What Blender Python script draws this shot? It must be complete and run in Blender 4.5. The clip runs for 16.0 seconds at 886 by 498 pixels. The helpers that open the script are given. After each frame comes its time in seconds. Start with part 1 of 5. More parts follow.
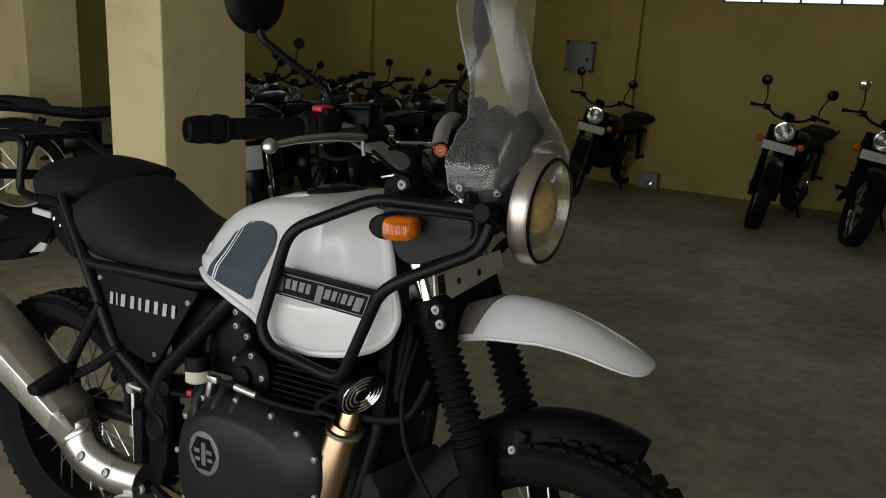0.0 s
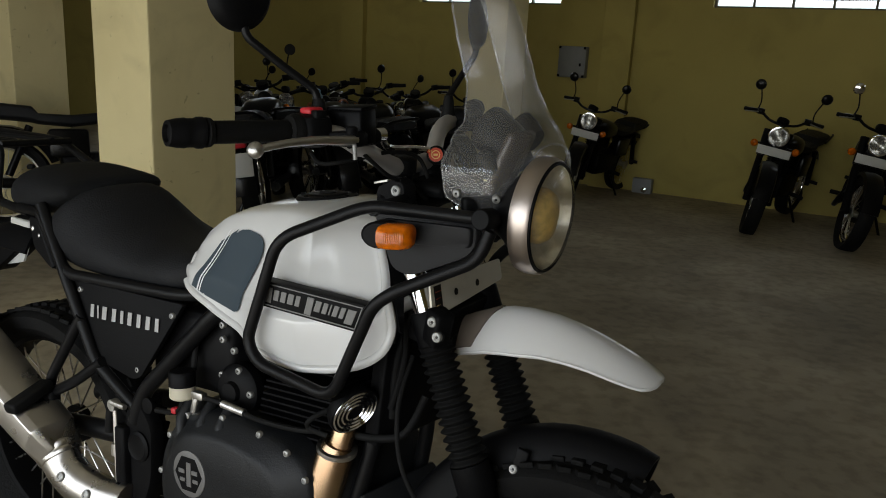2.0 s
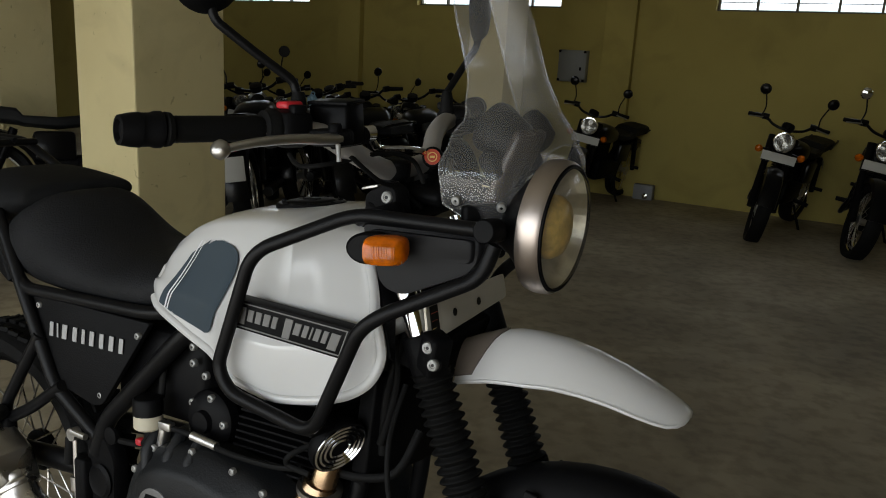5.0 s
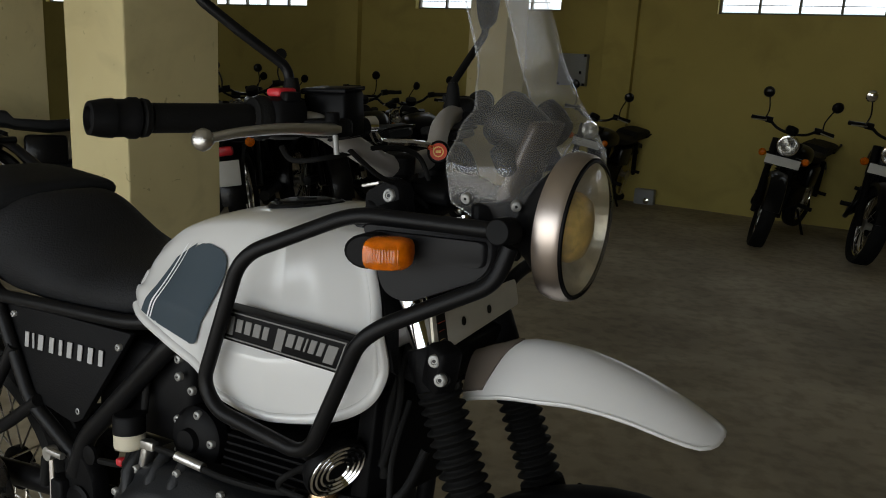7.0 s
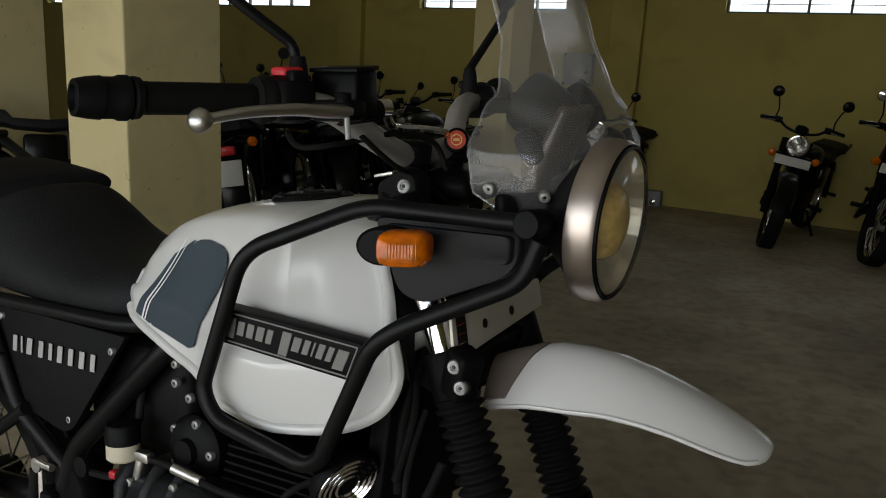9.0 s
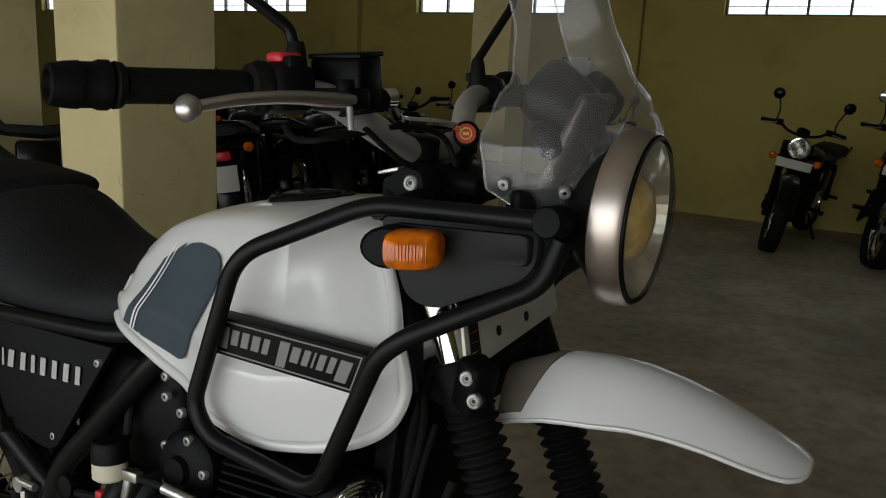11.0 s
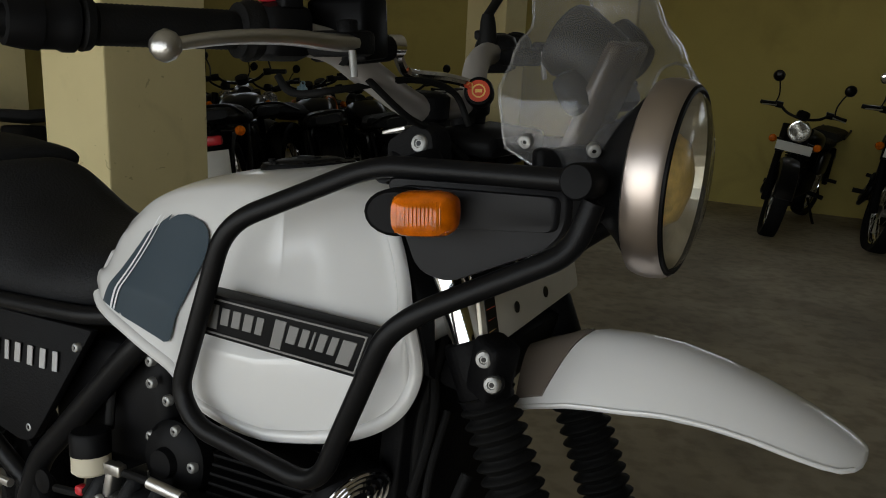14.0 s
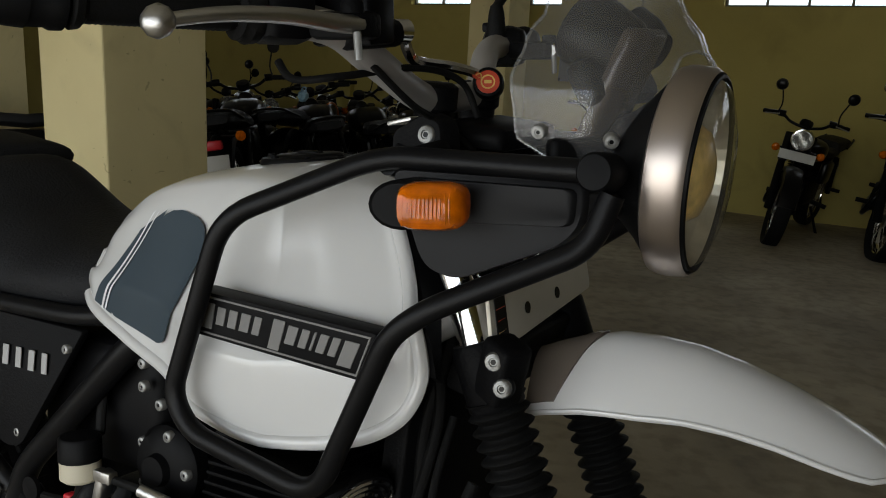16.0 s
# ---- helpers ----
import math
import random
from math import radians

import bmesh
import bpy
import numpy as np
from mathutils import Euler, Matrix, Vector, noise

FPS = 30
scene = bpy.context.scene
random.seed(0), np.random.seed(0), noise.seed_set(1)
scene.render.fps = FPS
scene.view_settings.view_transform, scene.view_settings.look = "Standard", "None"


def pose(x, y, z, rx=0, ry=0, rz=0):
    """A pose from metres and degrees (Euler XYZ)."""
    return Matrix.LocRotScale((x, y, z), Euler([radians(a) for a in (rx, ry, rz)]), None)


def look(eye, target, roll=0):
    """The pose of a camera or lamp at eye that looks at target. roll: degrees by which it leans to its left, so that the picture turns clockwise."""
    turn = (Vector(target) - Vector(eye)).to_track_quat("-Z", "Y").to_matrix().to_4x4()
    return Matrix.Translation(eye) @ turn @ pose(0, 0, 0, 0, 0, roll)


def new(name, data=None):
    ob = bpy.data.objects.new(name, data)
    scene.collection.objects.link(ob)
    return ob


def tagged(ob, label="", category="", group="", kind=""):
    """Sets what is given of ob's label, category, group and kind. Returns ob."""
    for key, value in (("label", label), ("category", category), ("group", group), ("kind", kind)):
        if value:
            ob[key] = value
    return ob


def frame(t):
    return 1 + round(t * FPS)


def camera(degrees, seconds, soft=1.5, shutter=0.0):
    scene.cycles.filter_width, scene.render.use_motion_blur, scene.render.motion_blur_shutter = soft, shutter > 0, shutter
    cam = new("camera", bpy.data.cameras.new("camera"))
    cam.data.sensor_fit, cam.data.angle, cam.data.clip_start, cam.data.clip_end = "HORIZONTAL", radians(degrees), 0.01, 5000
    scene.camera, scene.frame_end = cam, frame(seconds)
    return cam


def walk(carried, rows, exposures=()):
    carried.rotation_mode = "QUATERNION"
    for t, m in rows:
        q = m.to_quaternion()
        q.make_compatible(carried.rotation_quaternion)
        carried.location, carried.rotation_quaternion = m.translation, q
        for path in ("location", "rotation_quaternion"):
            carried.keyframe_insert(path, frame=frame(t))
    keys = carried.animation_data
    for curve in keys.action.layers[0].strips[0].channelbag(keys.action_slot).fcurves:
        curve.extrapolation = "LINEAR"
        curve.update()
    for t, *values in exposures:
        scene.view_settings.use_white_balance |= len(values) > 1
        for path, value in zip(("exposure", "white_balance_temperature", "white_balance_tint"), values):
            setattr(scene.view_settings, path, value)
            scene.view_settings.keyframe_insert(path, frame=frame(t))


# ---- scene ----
cam = camera(60.0, 16.0, 1.0)
PATH = [
    (0, (0.0012, -0.0014, 1.2576), (-0.0001, 1.9331, 0.7501), 3.36),
    (0.5, (-0.0011, 0.0119, 1.2534), (0.0063, 1.9480, 0.7522), 3.34),
    (1, (-0.0036, 0.0269, 1.2498), (0.0098, 1.9644, 0.7539), 3.44),
    (1.5, (-0.0050, 0.0447, 1.2465), (0.0114, 1.9833, 0.7551), 3.37),
    (2, (-0.0049, 0.0664, 1.2433), (0.0113, 2.0055, 0.7541), 3.13),
    (2.5, (-0.0045, 0.0908, 1.2406), (0.0136, 2.0307, 0.7542), 2.94),
    (3, (-0.0041, 0.1169, 1.2382), (0.0118, 2.0577, 0.7554), 2.98),
    (3.5, (-0.0041, 0.1453, 1.2348), (0.0142, 2.0876, 0.7581), 3.22),
    (4, (-0.0035, 0.1737, 1.2304), (0.0153, 2.1162, 0.7545), 3.24),
    (6.5, (-0.0117, 0.3062, 1.1947), (0.0155, 2.2504, 0.7264), 3.52),
    (7, (-0.0169, 0.3308, 1.1876), (0.0104, 2.2770, 0.7278), 3.31),
    (7.5, (-0.0214, 0.3539, 1.1804), (0.0067, 2.3022, 0.7295), 3.11),
    (8, (-0.0259, 0.3751, 1.1727), (0.0002, 2.3242, 0.7251), 3.16),
    (8.5, (-0.0315, 0.3957, 1.1647), (-0.0077, 2.3441, 0.7141), 3.23),
    (9, (-0.0377, 0.4156, 1.1571), (-0.0167, 2.3634, 0.7035), 3.25),
    (11.5, (-0.0561, 0.4997, 1.1268), (-0.0272, 2.4515, 0.6916), 2.90),
    (12, (-0.0605, 0.5117, 1.1182), (-0.0320, 2.4616, 0.6743), 3.04),
    (12.5, (-0.0644, 0.5263, 1.1096), (-0.0300, 2.4736, 0.6550), 3.27),
    (13, (-0.0669, 0.5422, 1.1023), (-0.0202, 2.4876, 0.6409), 3.22),
    (13.5, (-0.0685, 0.5568, 1.0965), (-0.0202, 2.5017, 0.6327), 2.85),
    (14, (-0.0705, 0.5703, 1.0907), (-0.0247, 2.5151, 0.6264), 2.75),
    (14.5, (-0.0726, 0.5830, 1.0844), (-0.0258, 2.5288, 0.6242), 2.69),
    (15, (-0.0740, 0.5936, 1.0778), (-0.0261, 2.5412, 0.6254), 2.72),
    (15.5, (-0.0754, 0.6013, 1.0724), (-0.0269, 2.5507, 0.6280), 2.91),
    (16, (-0.0767, 0.6069, 1.0687), (-0.0319, 2.5570, 0.6271), 3.04),
]
walk(cam, [(t, look(eye, target, roll)) for t, eye, target, roll in PATH], [(0, 0.12), (4, 0.06), (8, -0.06), (12, -0.08), (16, -0.06)])
# ---------------------------------------------------------------- world and light
world = bpy.data.worlds.new("world")
scene.world = world
world.use_nodes = True
wn = world.node_tree.nodes
sky = wn.new("ShaderNodeTexSky")
sky.sky_type = "NISHITA"
sky.sun_disc = False
sky.sun_elevation, sky.sun_rotation = radians(48), radians(200)
wn["Background"].inputs["Strength"].default_value = 0.15
world.node_tree.links.new(sky.outputs[0], wn["Background"].inputs[0])

sun = new("sun", bpy.data.lights.new("sun", "SUN"))
sun.data.energy, sun.data.angle, sun.data.color = 2.0, radians(0.5), (1.0, 0.95, 0.88)
sun.matrix_world = look((0, 0, 30), (6, 12, 0))


def opening_light(name, eye, target, w, h, power, colour):
    """Sky light that enters through an opening of the place."""
    lamp = new(name, bpy.data.lights.new(name, "AREA"))
    lamp.data.shape, lamp.data.size, lamp.data.size_y = "RECTANGLE", w, h
    lamp.data.energy, lamp.data.color = power, colour
    lamp.matrix_world = look(eye, target)
    return lamp


D, N = Vector((0.8747, -0.4848, 0)), Vector((0.4848, 0.8747, 0))   # along the window wall, and towards it


def hall(u, n, z=0.0):
    """A point of the hall: u along the window wall, n towards it."""
    return D * u + N * n + Vector((0, 0, z))


opening_light("entrance_light", hall(-1.9, -2.35, 1.15), hall(-1.6, 3.0, 0.4), 6.0, 2.3, 112, (0.965, 0.985, 0.975))


# ---------------------------------------------------------------- materials
def mat(name, base, rough=0.5, metal=0.0, coat=0.0, vary=0.12, scale=8.0, bump=0.0, bscale=80.0, second=None, spec=0.5, trans=0.0, ior=1.45, rvary=0.0):
    m = bpy.data.materials.new(name)
    m.use_nodes = True
    nt = m.node_tree
    b = nt.nodes["Principled BSDF"]
    b.inputs["Roughness"].default_value = rough
    b.inputs["Metallic"].default_value = metal
    b.inputs["Coat Weight"].default_value = coat
    b.inputs["Coat Roughness"].default_value = 0.16
    b.inputs["Specular IOR Level"].default_value = spec
    b.inputs["Transmission Weight"].default_value = trans
    b.inputs["IOR"].default_value = ior
    c = nt.nodes.new("ShaderNodeTexCoord")
    n = nt.nodes.new("ShaderNodeTexNoise")
    n.inputs["Scale"].default_value, n.inputs["Detail"].default_value = scale, 6
    nt.links.new(c.outputs["Object"], n.inputs["Vector"])
    r = nt.nodes.new("ShaderNodeValToRGB")
    two = second or tuple(v * (1 - vary) for v in base)
    r.color_ramp.elements[0].color, r.color_ramp.elements[1].color = (*two, 1), (*base, 1)
    r.color_ramp.elements[0].position, r.color_ramp.elements[1].position = 0.35, 0.68
    nt.links.new(n.outputs["Fac"], r.inputs["Fac"])
    nt.links.new(r.outputs["Color"], b.inputs["Base Color"])
    if rvary:
        mr = nt.nodes.new("ShaderNodeMapRange")
        mr.inputs["To Min"].default_value, mr.inputs["To Max"].default_value = max(0.02, rough - rvary), min(1, rough + rvary)
        n3 = nt.nodes.new("ShaderNodeTexNoise")
        n3.inputs["Scale"].default_value, n3.inputs["Detail"].default_value = scale * 3, 4
        nt.links.new(c.outputs["Object"], n3.inputs["Vector"])
        nt.links.new(n3.outputs["Fac"], mr.inputs["Value"])
        nt.links.new(mr.outputs["Result"], b.inputs["Roughness"])
    if bump:
        n2 = nt.nodes.new("ShaderNodeTexNoise")
        n2.inputs["Scale"].default_value, n2.inputs["Detail"].default_value = bscale, 5
        nt.links.new(c.outputs["Object"], n2.inputs["Vector"])
        bp = nt.nodes.new("ShaderNodeBump")
        bp.inputs["Strength"].default_value, bp.inputs["Distance"].default_value = bump, 0.01
        nt.links.new(n2.outputs["Fac"], bp.inputs["Height"])
        nt.links.new(bp.outputs["Normal"], b.inputs["Normal"])
    return m


M_WHITE = mat("pearl_white_paint", (0.605, 0.605, 0.60), 0.36, coat=1.0, vary=0.02, scale=3, rvary=0.04)
M_SLATE = mat("slate_decal", (0.040, 0.057, 0.072), 0.45, vary=0.05, spec=0.25)
M_STRIPE = mat("white_stripe", (0.75, 0.76, 0.78), 0.35, vary=0.02)
M_TUBE = mat("satin_black_powder_coat", (0.0055, 0.0055, 0.006), 0.36, spec=0.16, vary=0.2, scale=30, bump=0.05, bscale=400)
M_MATTE = mat("matte_black_metal", (0.0040, 0.0040, 0.0045), 0.50, spec=0.09, vary=0.2, scale=30, bump=0.12, bscale=300)
M_ENGINE = mat("matte_black_engine_paint", (0.009, 0.0098, 0.011), 0.42, spec=0.26, vary=0.2, scale=30, bump=0.10, bscale=300)
M_PLASTIC = mat("black_plastic", (0.0042, 0.0042, 0.0047), 0.46, spec=0.10, vary=0.15, scale=20, bump=0.03, bscale=900)
M_POD = mat("smooth_black_plastic", (0.006, 0.006, 0.006), 0.40, spec=0.2, vary=0.2, scale=10)
M_PANEL = mat("grey_black_plastic", (0.010, 0.010, 0.011), 0.42, spec=0.16, vary=0.1, scale=15, bump=0.03, bscale=900)
M_SEAT = mat("black_seat_vinyl", (0.014, 0.0145, 0.016), 0.58, spec=0.16, vary=0.25, scale=12, bump=0.25, bscale=260)
M_SEAT2 = mat("ribbed_black_vinyl", (0.010, 0.0105, 0.0115), 0.66, spec=0.16, vary=0.25, scale=18, bump=0.4, bscale=420)
M_RUBBER = mat("tyre_rubber", (0.007, 0.007, 0.007), 0.72, spec=0.16, vary=0.3, scale=20, bump=0.2, bscale=200)
M_GRIP = mat("grip_rubber", (0.0045, 0.0045, 0.0045), 0.62, spec=0.16, vary=0.2, scale=30, bump=0.12, bscale=420)
M_REFL = mat("silvered_reflector", (0.70, 0.66, 0.55), 0.34, 1.0, vary=0.35, scale=30)
M_BOLT = mat("zinc_bolt", (0.33, 0.33, 0.32), 0.5, 0.85, vary=0.15, scale=90)
M_REFLOLD = mat("dulled_reflector", (0.75, 0.75, 0.73), 0.22, 0.85, vary=0.5, scale=60)
M_GLOSSBLACK = mat("gloss_black_cast", (0.004, 0.004, 0.0045), 0.34, spec=0.08, vary=0.1)
M_CHROME = mat("chrome", (0.75, 0.75, 0.76), 0.10, 1.0, vary=0.05)
M_ALU = mat("cast_aluminium", (0.52, 0.51, 0.49), 0.34, 1.0, vary=0.12, scale=20, bump=0.06, bscale=200)
M_BEZEL = mat("brushed_steel_bezel", (0.52, 0.455, 0.415), 0.36, 1.0, vary=0.08, scale=8)
M_STEEL = mat("satin_stainless_steel", (0.60, 0.575, 0.54), 0.29, 1.0, vary=0.2, scale=6, rvary=0.08)
M_BRONZE = mat("heat_tinted_steel", (0.48, 0.36, 0.22), 0.27, 1.0, vary=0.0, scale=7, second=(0.36, 0.22, 0.14))
M_BAR = mat("champagne_bar", (0.40, 0.385, 0.37), 0.45, 0.5, vary=0.05)
M_AMBER = mat("amber_lens", (0.90, 0.20, 0.001), 0.14, vary=0.45, scale=60, trans=0.25, spec=0.5)
M_RED = mat("red_switch", (0.55, 0.02, 0.03), 0.4)
M_LOGO = mat("grey_badge_print", (0.15, 0.147, 0.143), 0.45, 0.3, vary=0.05)
M_SILVERP = mat("silver_print", (0.42, 0.42, 0.42), 0.45, 0.3, vary=0.05)
M_COPPER = mat("orange_red_print", (0.55, 0.055, 0.018), 0.4, vary=0.1)
M_PLATE = mat("number_plate_metal", (0.50, 0.47, 0.40), 0.40, 0.45, vary=0.1, scale=15, rvary=0.1)
M_TAN = mat("tan_liner", (0.15, 0.125, 0.105), 0.25, vary=0.2)
M_BROWN = mat("smoked_brown_plastic", (0.045, 0.034, 0.027), 0.22, vary=0.3, scale=20)
M_FLUID = mat("brake_fluid_cup", (0.60, 0.55, 0.42), 0.4, vary=0.1)
M_BRASS = mat("bulb_shield", (0.88, 0.60, 0.17), 0.3, 0.0, vary=0.4, scale=50)
M_WALL = mat("cream_yellow_wall", (0.445, 0.372, 0.113), 0.8, vary=0.0, second=(0.40, 0.332, 0.098), scale=1.1, bump=0.18, bscale=35)
M_PILLAR = mat("cream_pillar_paint", (0.71, 0.62, 0.34), 0.72, vary=0.0, second=(0.65, 0.56, 0.30), scale=2.2, bump=0.10, bscale=22)
M_CEIL = mat("ceiling_plaster", (0.5, 0.47, 0.38), 0.8, vary=0.1, scale=1.5)
M_FRAMEW = mat("window_frame_paint", (0.12, 0.11, 0.08), 0.5)
M_BOX = mat("grey_steel_box", (0.24, 0.25, 0.26), 0.5, vary=0.08)
M_DARK = mat("black_gloss_paint", (0.003, 0.003, 0.0035), 0.30, spec=0.12, coat=0.16, vary=0.1)
M_ORANGEP = mat("orange_paint", (0.55, 0.13, 0.015), 0.35, coat=0.4, vary=0.05)
M_BLUE = mat("blue_plastic_bag", (0.20, 0.34, 0.45), 0.3, vary=0.3, scale=25)
M_PLWHITE = mat("plain_white_plate", (0.55, 0.55, 0.52), 0.5, vary=0.08)


def stained(m, scale, low, high, amount, specks):
    """Darker worn blotches and specks over a paint."""
    nt = m.node_tree
    b = nt.nodes["Principled BSDF"]
    src = b.inputs["Base Color"].links[0].from_socket
    c = nt.nodes.new("ShaderNodeTexCoord")
    col = src
    for sc, lo, hi, am, det in ((scale, low, high, amount, 7), (scale * 9, 0.70, 0.74, specks, 2)):
        n = nt.nodes.new("ShaderNodeTexNoise")
        n.inputs["Scale"].default_value, n.inputs["Detail"].default_value, n.inputs["Distortion"].default_value = sc, det, 0.8
        nt.links.new(c.outputs["Object"], n.inputs["Vector"])
        mr = nt.nodes.new("ShaderNodeMapRange")
        mr.inputs["From Min"].default_value, mr.inputs["From Max"].default_value, mr.inputs["To Max"].default_value = lo, hi, am
        nt.links.new(n.outputs["Fac"], mr.inputs["Value"])
        mx = nt.nodes.new("ShaderNodeMix")
        mx.data_type, mx.blend_type = "RGBA", "MULTIPLY"
        mx.inputs[7].default_value = (0.42, 0.40, 0.36, 1)
        nt.links.new(mr.outputs["Result"], mx.inputs[0])
        nt.links.new(col, mx.inputs[6])
        col = mx.outputs[2]
    nt.links.new(col, b.inputs["Base Color"])


stained(M_WALL, 1.7, 0.52, 0.75, 0.30, 0.05)
stained(M_PILLAR, 2.6, 0.56, 0.78, 0.32, 0.5)


def glass(name, colour, rough, alpha_mix, haze):
    """Thin clear sheet: mostly see-through, with a mirror film and a pale diffuse haze."""
    m = bpy.data.materials.new(name)
    m.use_nodes = True
    nt = m.node_tree
    nt.nodes.remove(nt.nodes["Principled BSDF"])
    t = nt.nodes.new("ShaderNodeBsdfTransparent")
    t.inputs["Color"].default_value = (*colour, 1)
    g = nt.nodes.new("ShaderNodeBsdfGlossy")
    g.inputs["Roughness"].default_value = rough
    lw = nt.nodes.new("ShaderNodeLayerWeight")
    lw.inputs["Blend"].default_value = 0.5
    pw = nt.nodes.new("ShaderNodeMath")
    pw.operation = "POWER"
    pw.inputs[1].default_value = 4.0
    nt.links.new(lw.outputs["Facing"], pw.inputs[0])
    f = nt.nodes.new("ShaderNodeMath")
    f.operation = "MULTIPLY_ADD"
    f.inputs[1].default_value, f.inputs[2].default_value = 0.55, alpha_mix
    nt.links.new(pw.outputs[0], f.inputs[0])
    mix = nt.nodes.new("ShaderNodeMixShader")
    h = nt.nodes.new("ShaderNodeBsdfDiffuse")
    h.inputs["Color"].default_value = (0.8, 0.8, 0.8, 1)
    film = nt.nodes.new("ShaderNodeMixShader")
    film.inputs[0].default_value = haze
    nt.links.new(t.outputs[0], film.inputs[1])
    nt.links.new(h.outputs[0], film.inputs[2])
    nt.links.new(f.outputs[0], mix.inputs[0])
    nt.links.new(film.outputs[0], mix.inputs[1])
    nt.links.new(g.outputs[0], mix.inputs[2])
    nt.links.new(mix.outputs[0], nt.nodes["Material Output"].inputs["Surface"])
    return m


# besides scratches, the haze holds pale reflections put in as diffuse white
M_SCREEN = glass("clear_acrylic", (0.95, 0.95, 0.95), 0.13, 0.022, 0.034)
M_SCREDGE = glass("polished_acrylic_edge", (0.88, 0.89, 0.89), 0.12, 0.05, 0.10)
M_LENS = glass("headlight_glass", (0.95, 0.95, 0.93), 0.04, 0.03, 0.05)


def concrete():
    m = bpy.data.materials.new("concrete_floor")
    m.use_nodes = True
    nt = m.node_tree
    b = nt.nodes["Principled BSDF"]
    c = nt.nodes.new("ShaderNodeTexCoord")
    a = nt.nodes.new("ShaderNodeTexNoise")
    a.inputs["Scale"].default_value, a.inputs["Detail"].default_value, a.inputs["Distortion"].default_value = 0.9, 8, 0.6
    d = nt.nodes.new("ShaderNodeTexNoise")
    d.inputs["Scale"].default_value, d.inputs["Detail"].default_value = 14, 9
    for n in (a, d):
        nt.links.new(c.outputs["Object"], n.inputs["Vector"])
    r = nt.nodes.new("ShaderNodeValToRGB")
    r.color_ramp.elements[0].color, r.color_ramp.elements[1].color = (0.255, 0.217, 0.155, 1), (0.375, 0.326, 0.235, 1)
    r.color_ramp.elements[0].position, r.color_ramp.elements[1].position = 0.33, 0.67
    r2 = nt.nodes.new("ShaderNodeValToRGB")
    r2.color_ramp.elements[0].color, r2.color_ramp.elements[1].color = (0.80, 0.795, 0.78, 1), (1.06, 1.06, 1.05, 1)
    r2.color_ramp.elements[0].position, r2.color_ramp.elements[1].position = 0.36, 0.55
    mx = nt.nodes.new("ShaderNodeMix")
    mx.data_type, mx.blend_type = "RGBA", "MULTIPLY"
    mx.inputs[0].default_value = 1
    nt.links.new(a.outputs["Fac"], r.inputs["Fac"])
    nt.links.new(d.outputs["Fac"], r2.inputs["Fac"])
    nt.links.new(r.outputs["Color"], mx.inputs[6])
    nt.links.new(r2.outputs["Color"], mx.inputs[7])
    w = nt.nodes.new("ShaderNodeTexNoise")
    w.inputs["Scale"].default_value, w.inputs["Detail"].default_value, w.inputs["Distortion"].default_value = 1.5, 6, 1.0
    nt.links.new(c.outputs["Object"], w.inputs["Vector"])
    r3 = nt.nodes.new("ShaderNodeValToRGB")
    r3.color_ramp.elements[0].color, r3.color_ramp.elements[1].color = (0.80, 0.79, 0.77, 1), (1.08, 1.075, 1.06, 1)
    r3.color_ramp.elements[0].position, r3.color_ramp.elements[1].position = 0.36, 0.62
    nt.links.new(w.outputs["Fac"], r3.inputs["Fac"])
    my = nt.nodes.new("ShaderNodeMix")
    my.data_type, my.blend_type = "RGBA", "MULTIPLY"
    my.inputs[0].default_value = 1
    nt.links.new(mx.outputs[2], my.inputs[6])
    nt.links.new(r3.outputs["Color"], my.inputs[7])
    nt.links.new(my.outputs[2], b.inputs["Base Color"])
    b.inputs["Roughness"].default_value = 0.7
    bp = nt.nodes.new("ShaderNodeBump")
    bp.inputs["Strength"].default_value, bp.inputs["Distance"].default_value = 0.25, 0.01
    nt.links.new(d.outputs["Fac"], bp.inputs["Height"])
    nt.links.new(bp.outputs["Normal"], b.inputs["Normal"])
    return m


M_FLOOR = concrete()


def glow(name, colour, strength):
    m = bpy.data.materials.new(name)
    m.use_nodes = True
    nt = m.node_tree
    e = nt.nodes.new("ShaderNodeEmission")
    e.inputs["Color"].default_value, e.inputs["Strength"].default_value = (*colour, 1), strength
    nt.links.new(e.outputs[0], nt.nodes["Material Output"].inputs["Surface"])
    return m


M_SKYPANE = glow("daylight_behind_pane", (0.86, 0.93, 1.0), 2.2)


# ---------------------------------------------------------------- mesh helpers
SHAPE = None     # drawing axes of the part being built, in metres


def part(name, bm, material, parent, label="", smooth=True, kind=""):
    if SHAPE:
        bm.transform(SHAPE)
    me = bpy.data.meshes.new(name)
    bmesh.ops.recalc_face_normals(bm, faces=bm.faces)
    bm.to_mesh(me)
    bm.free()
    me.materials.append(material)
    if smooth:
        me.shade_smooth()
        me.set_sharp_from_angle(angle=radians(38))
    ob = new(name, me)
    if parent:
        ob.parent = parent
    return tagged(ob, label=label, kind=kind)


def thing(name, label, category, m=None, group="", kind=""):
    ob = new(name)
    ob.empty_display_size = 0.1
    if m is not None:
        ob.matrix_world = m
    return tagged(ob, label, category, group, kind)


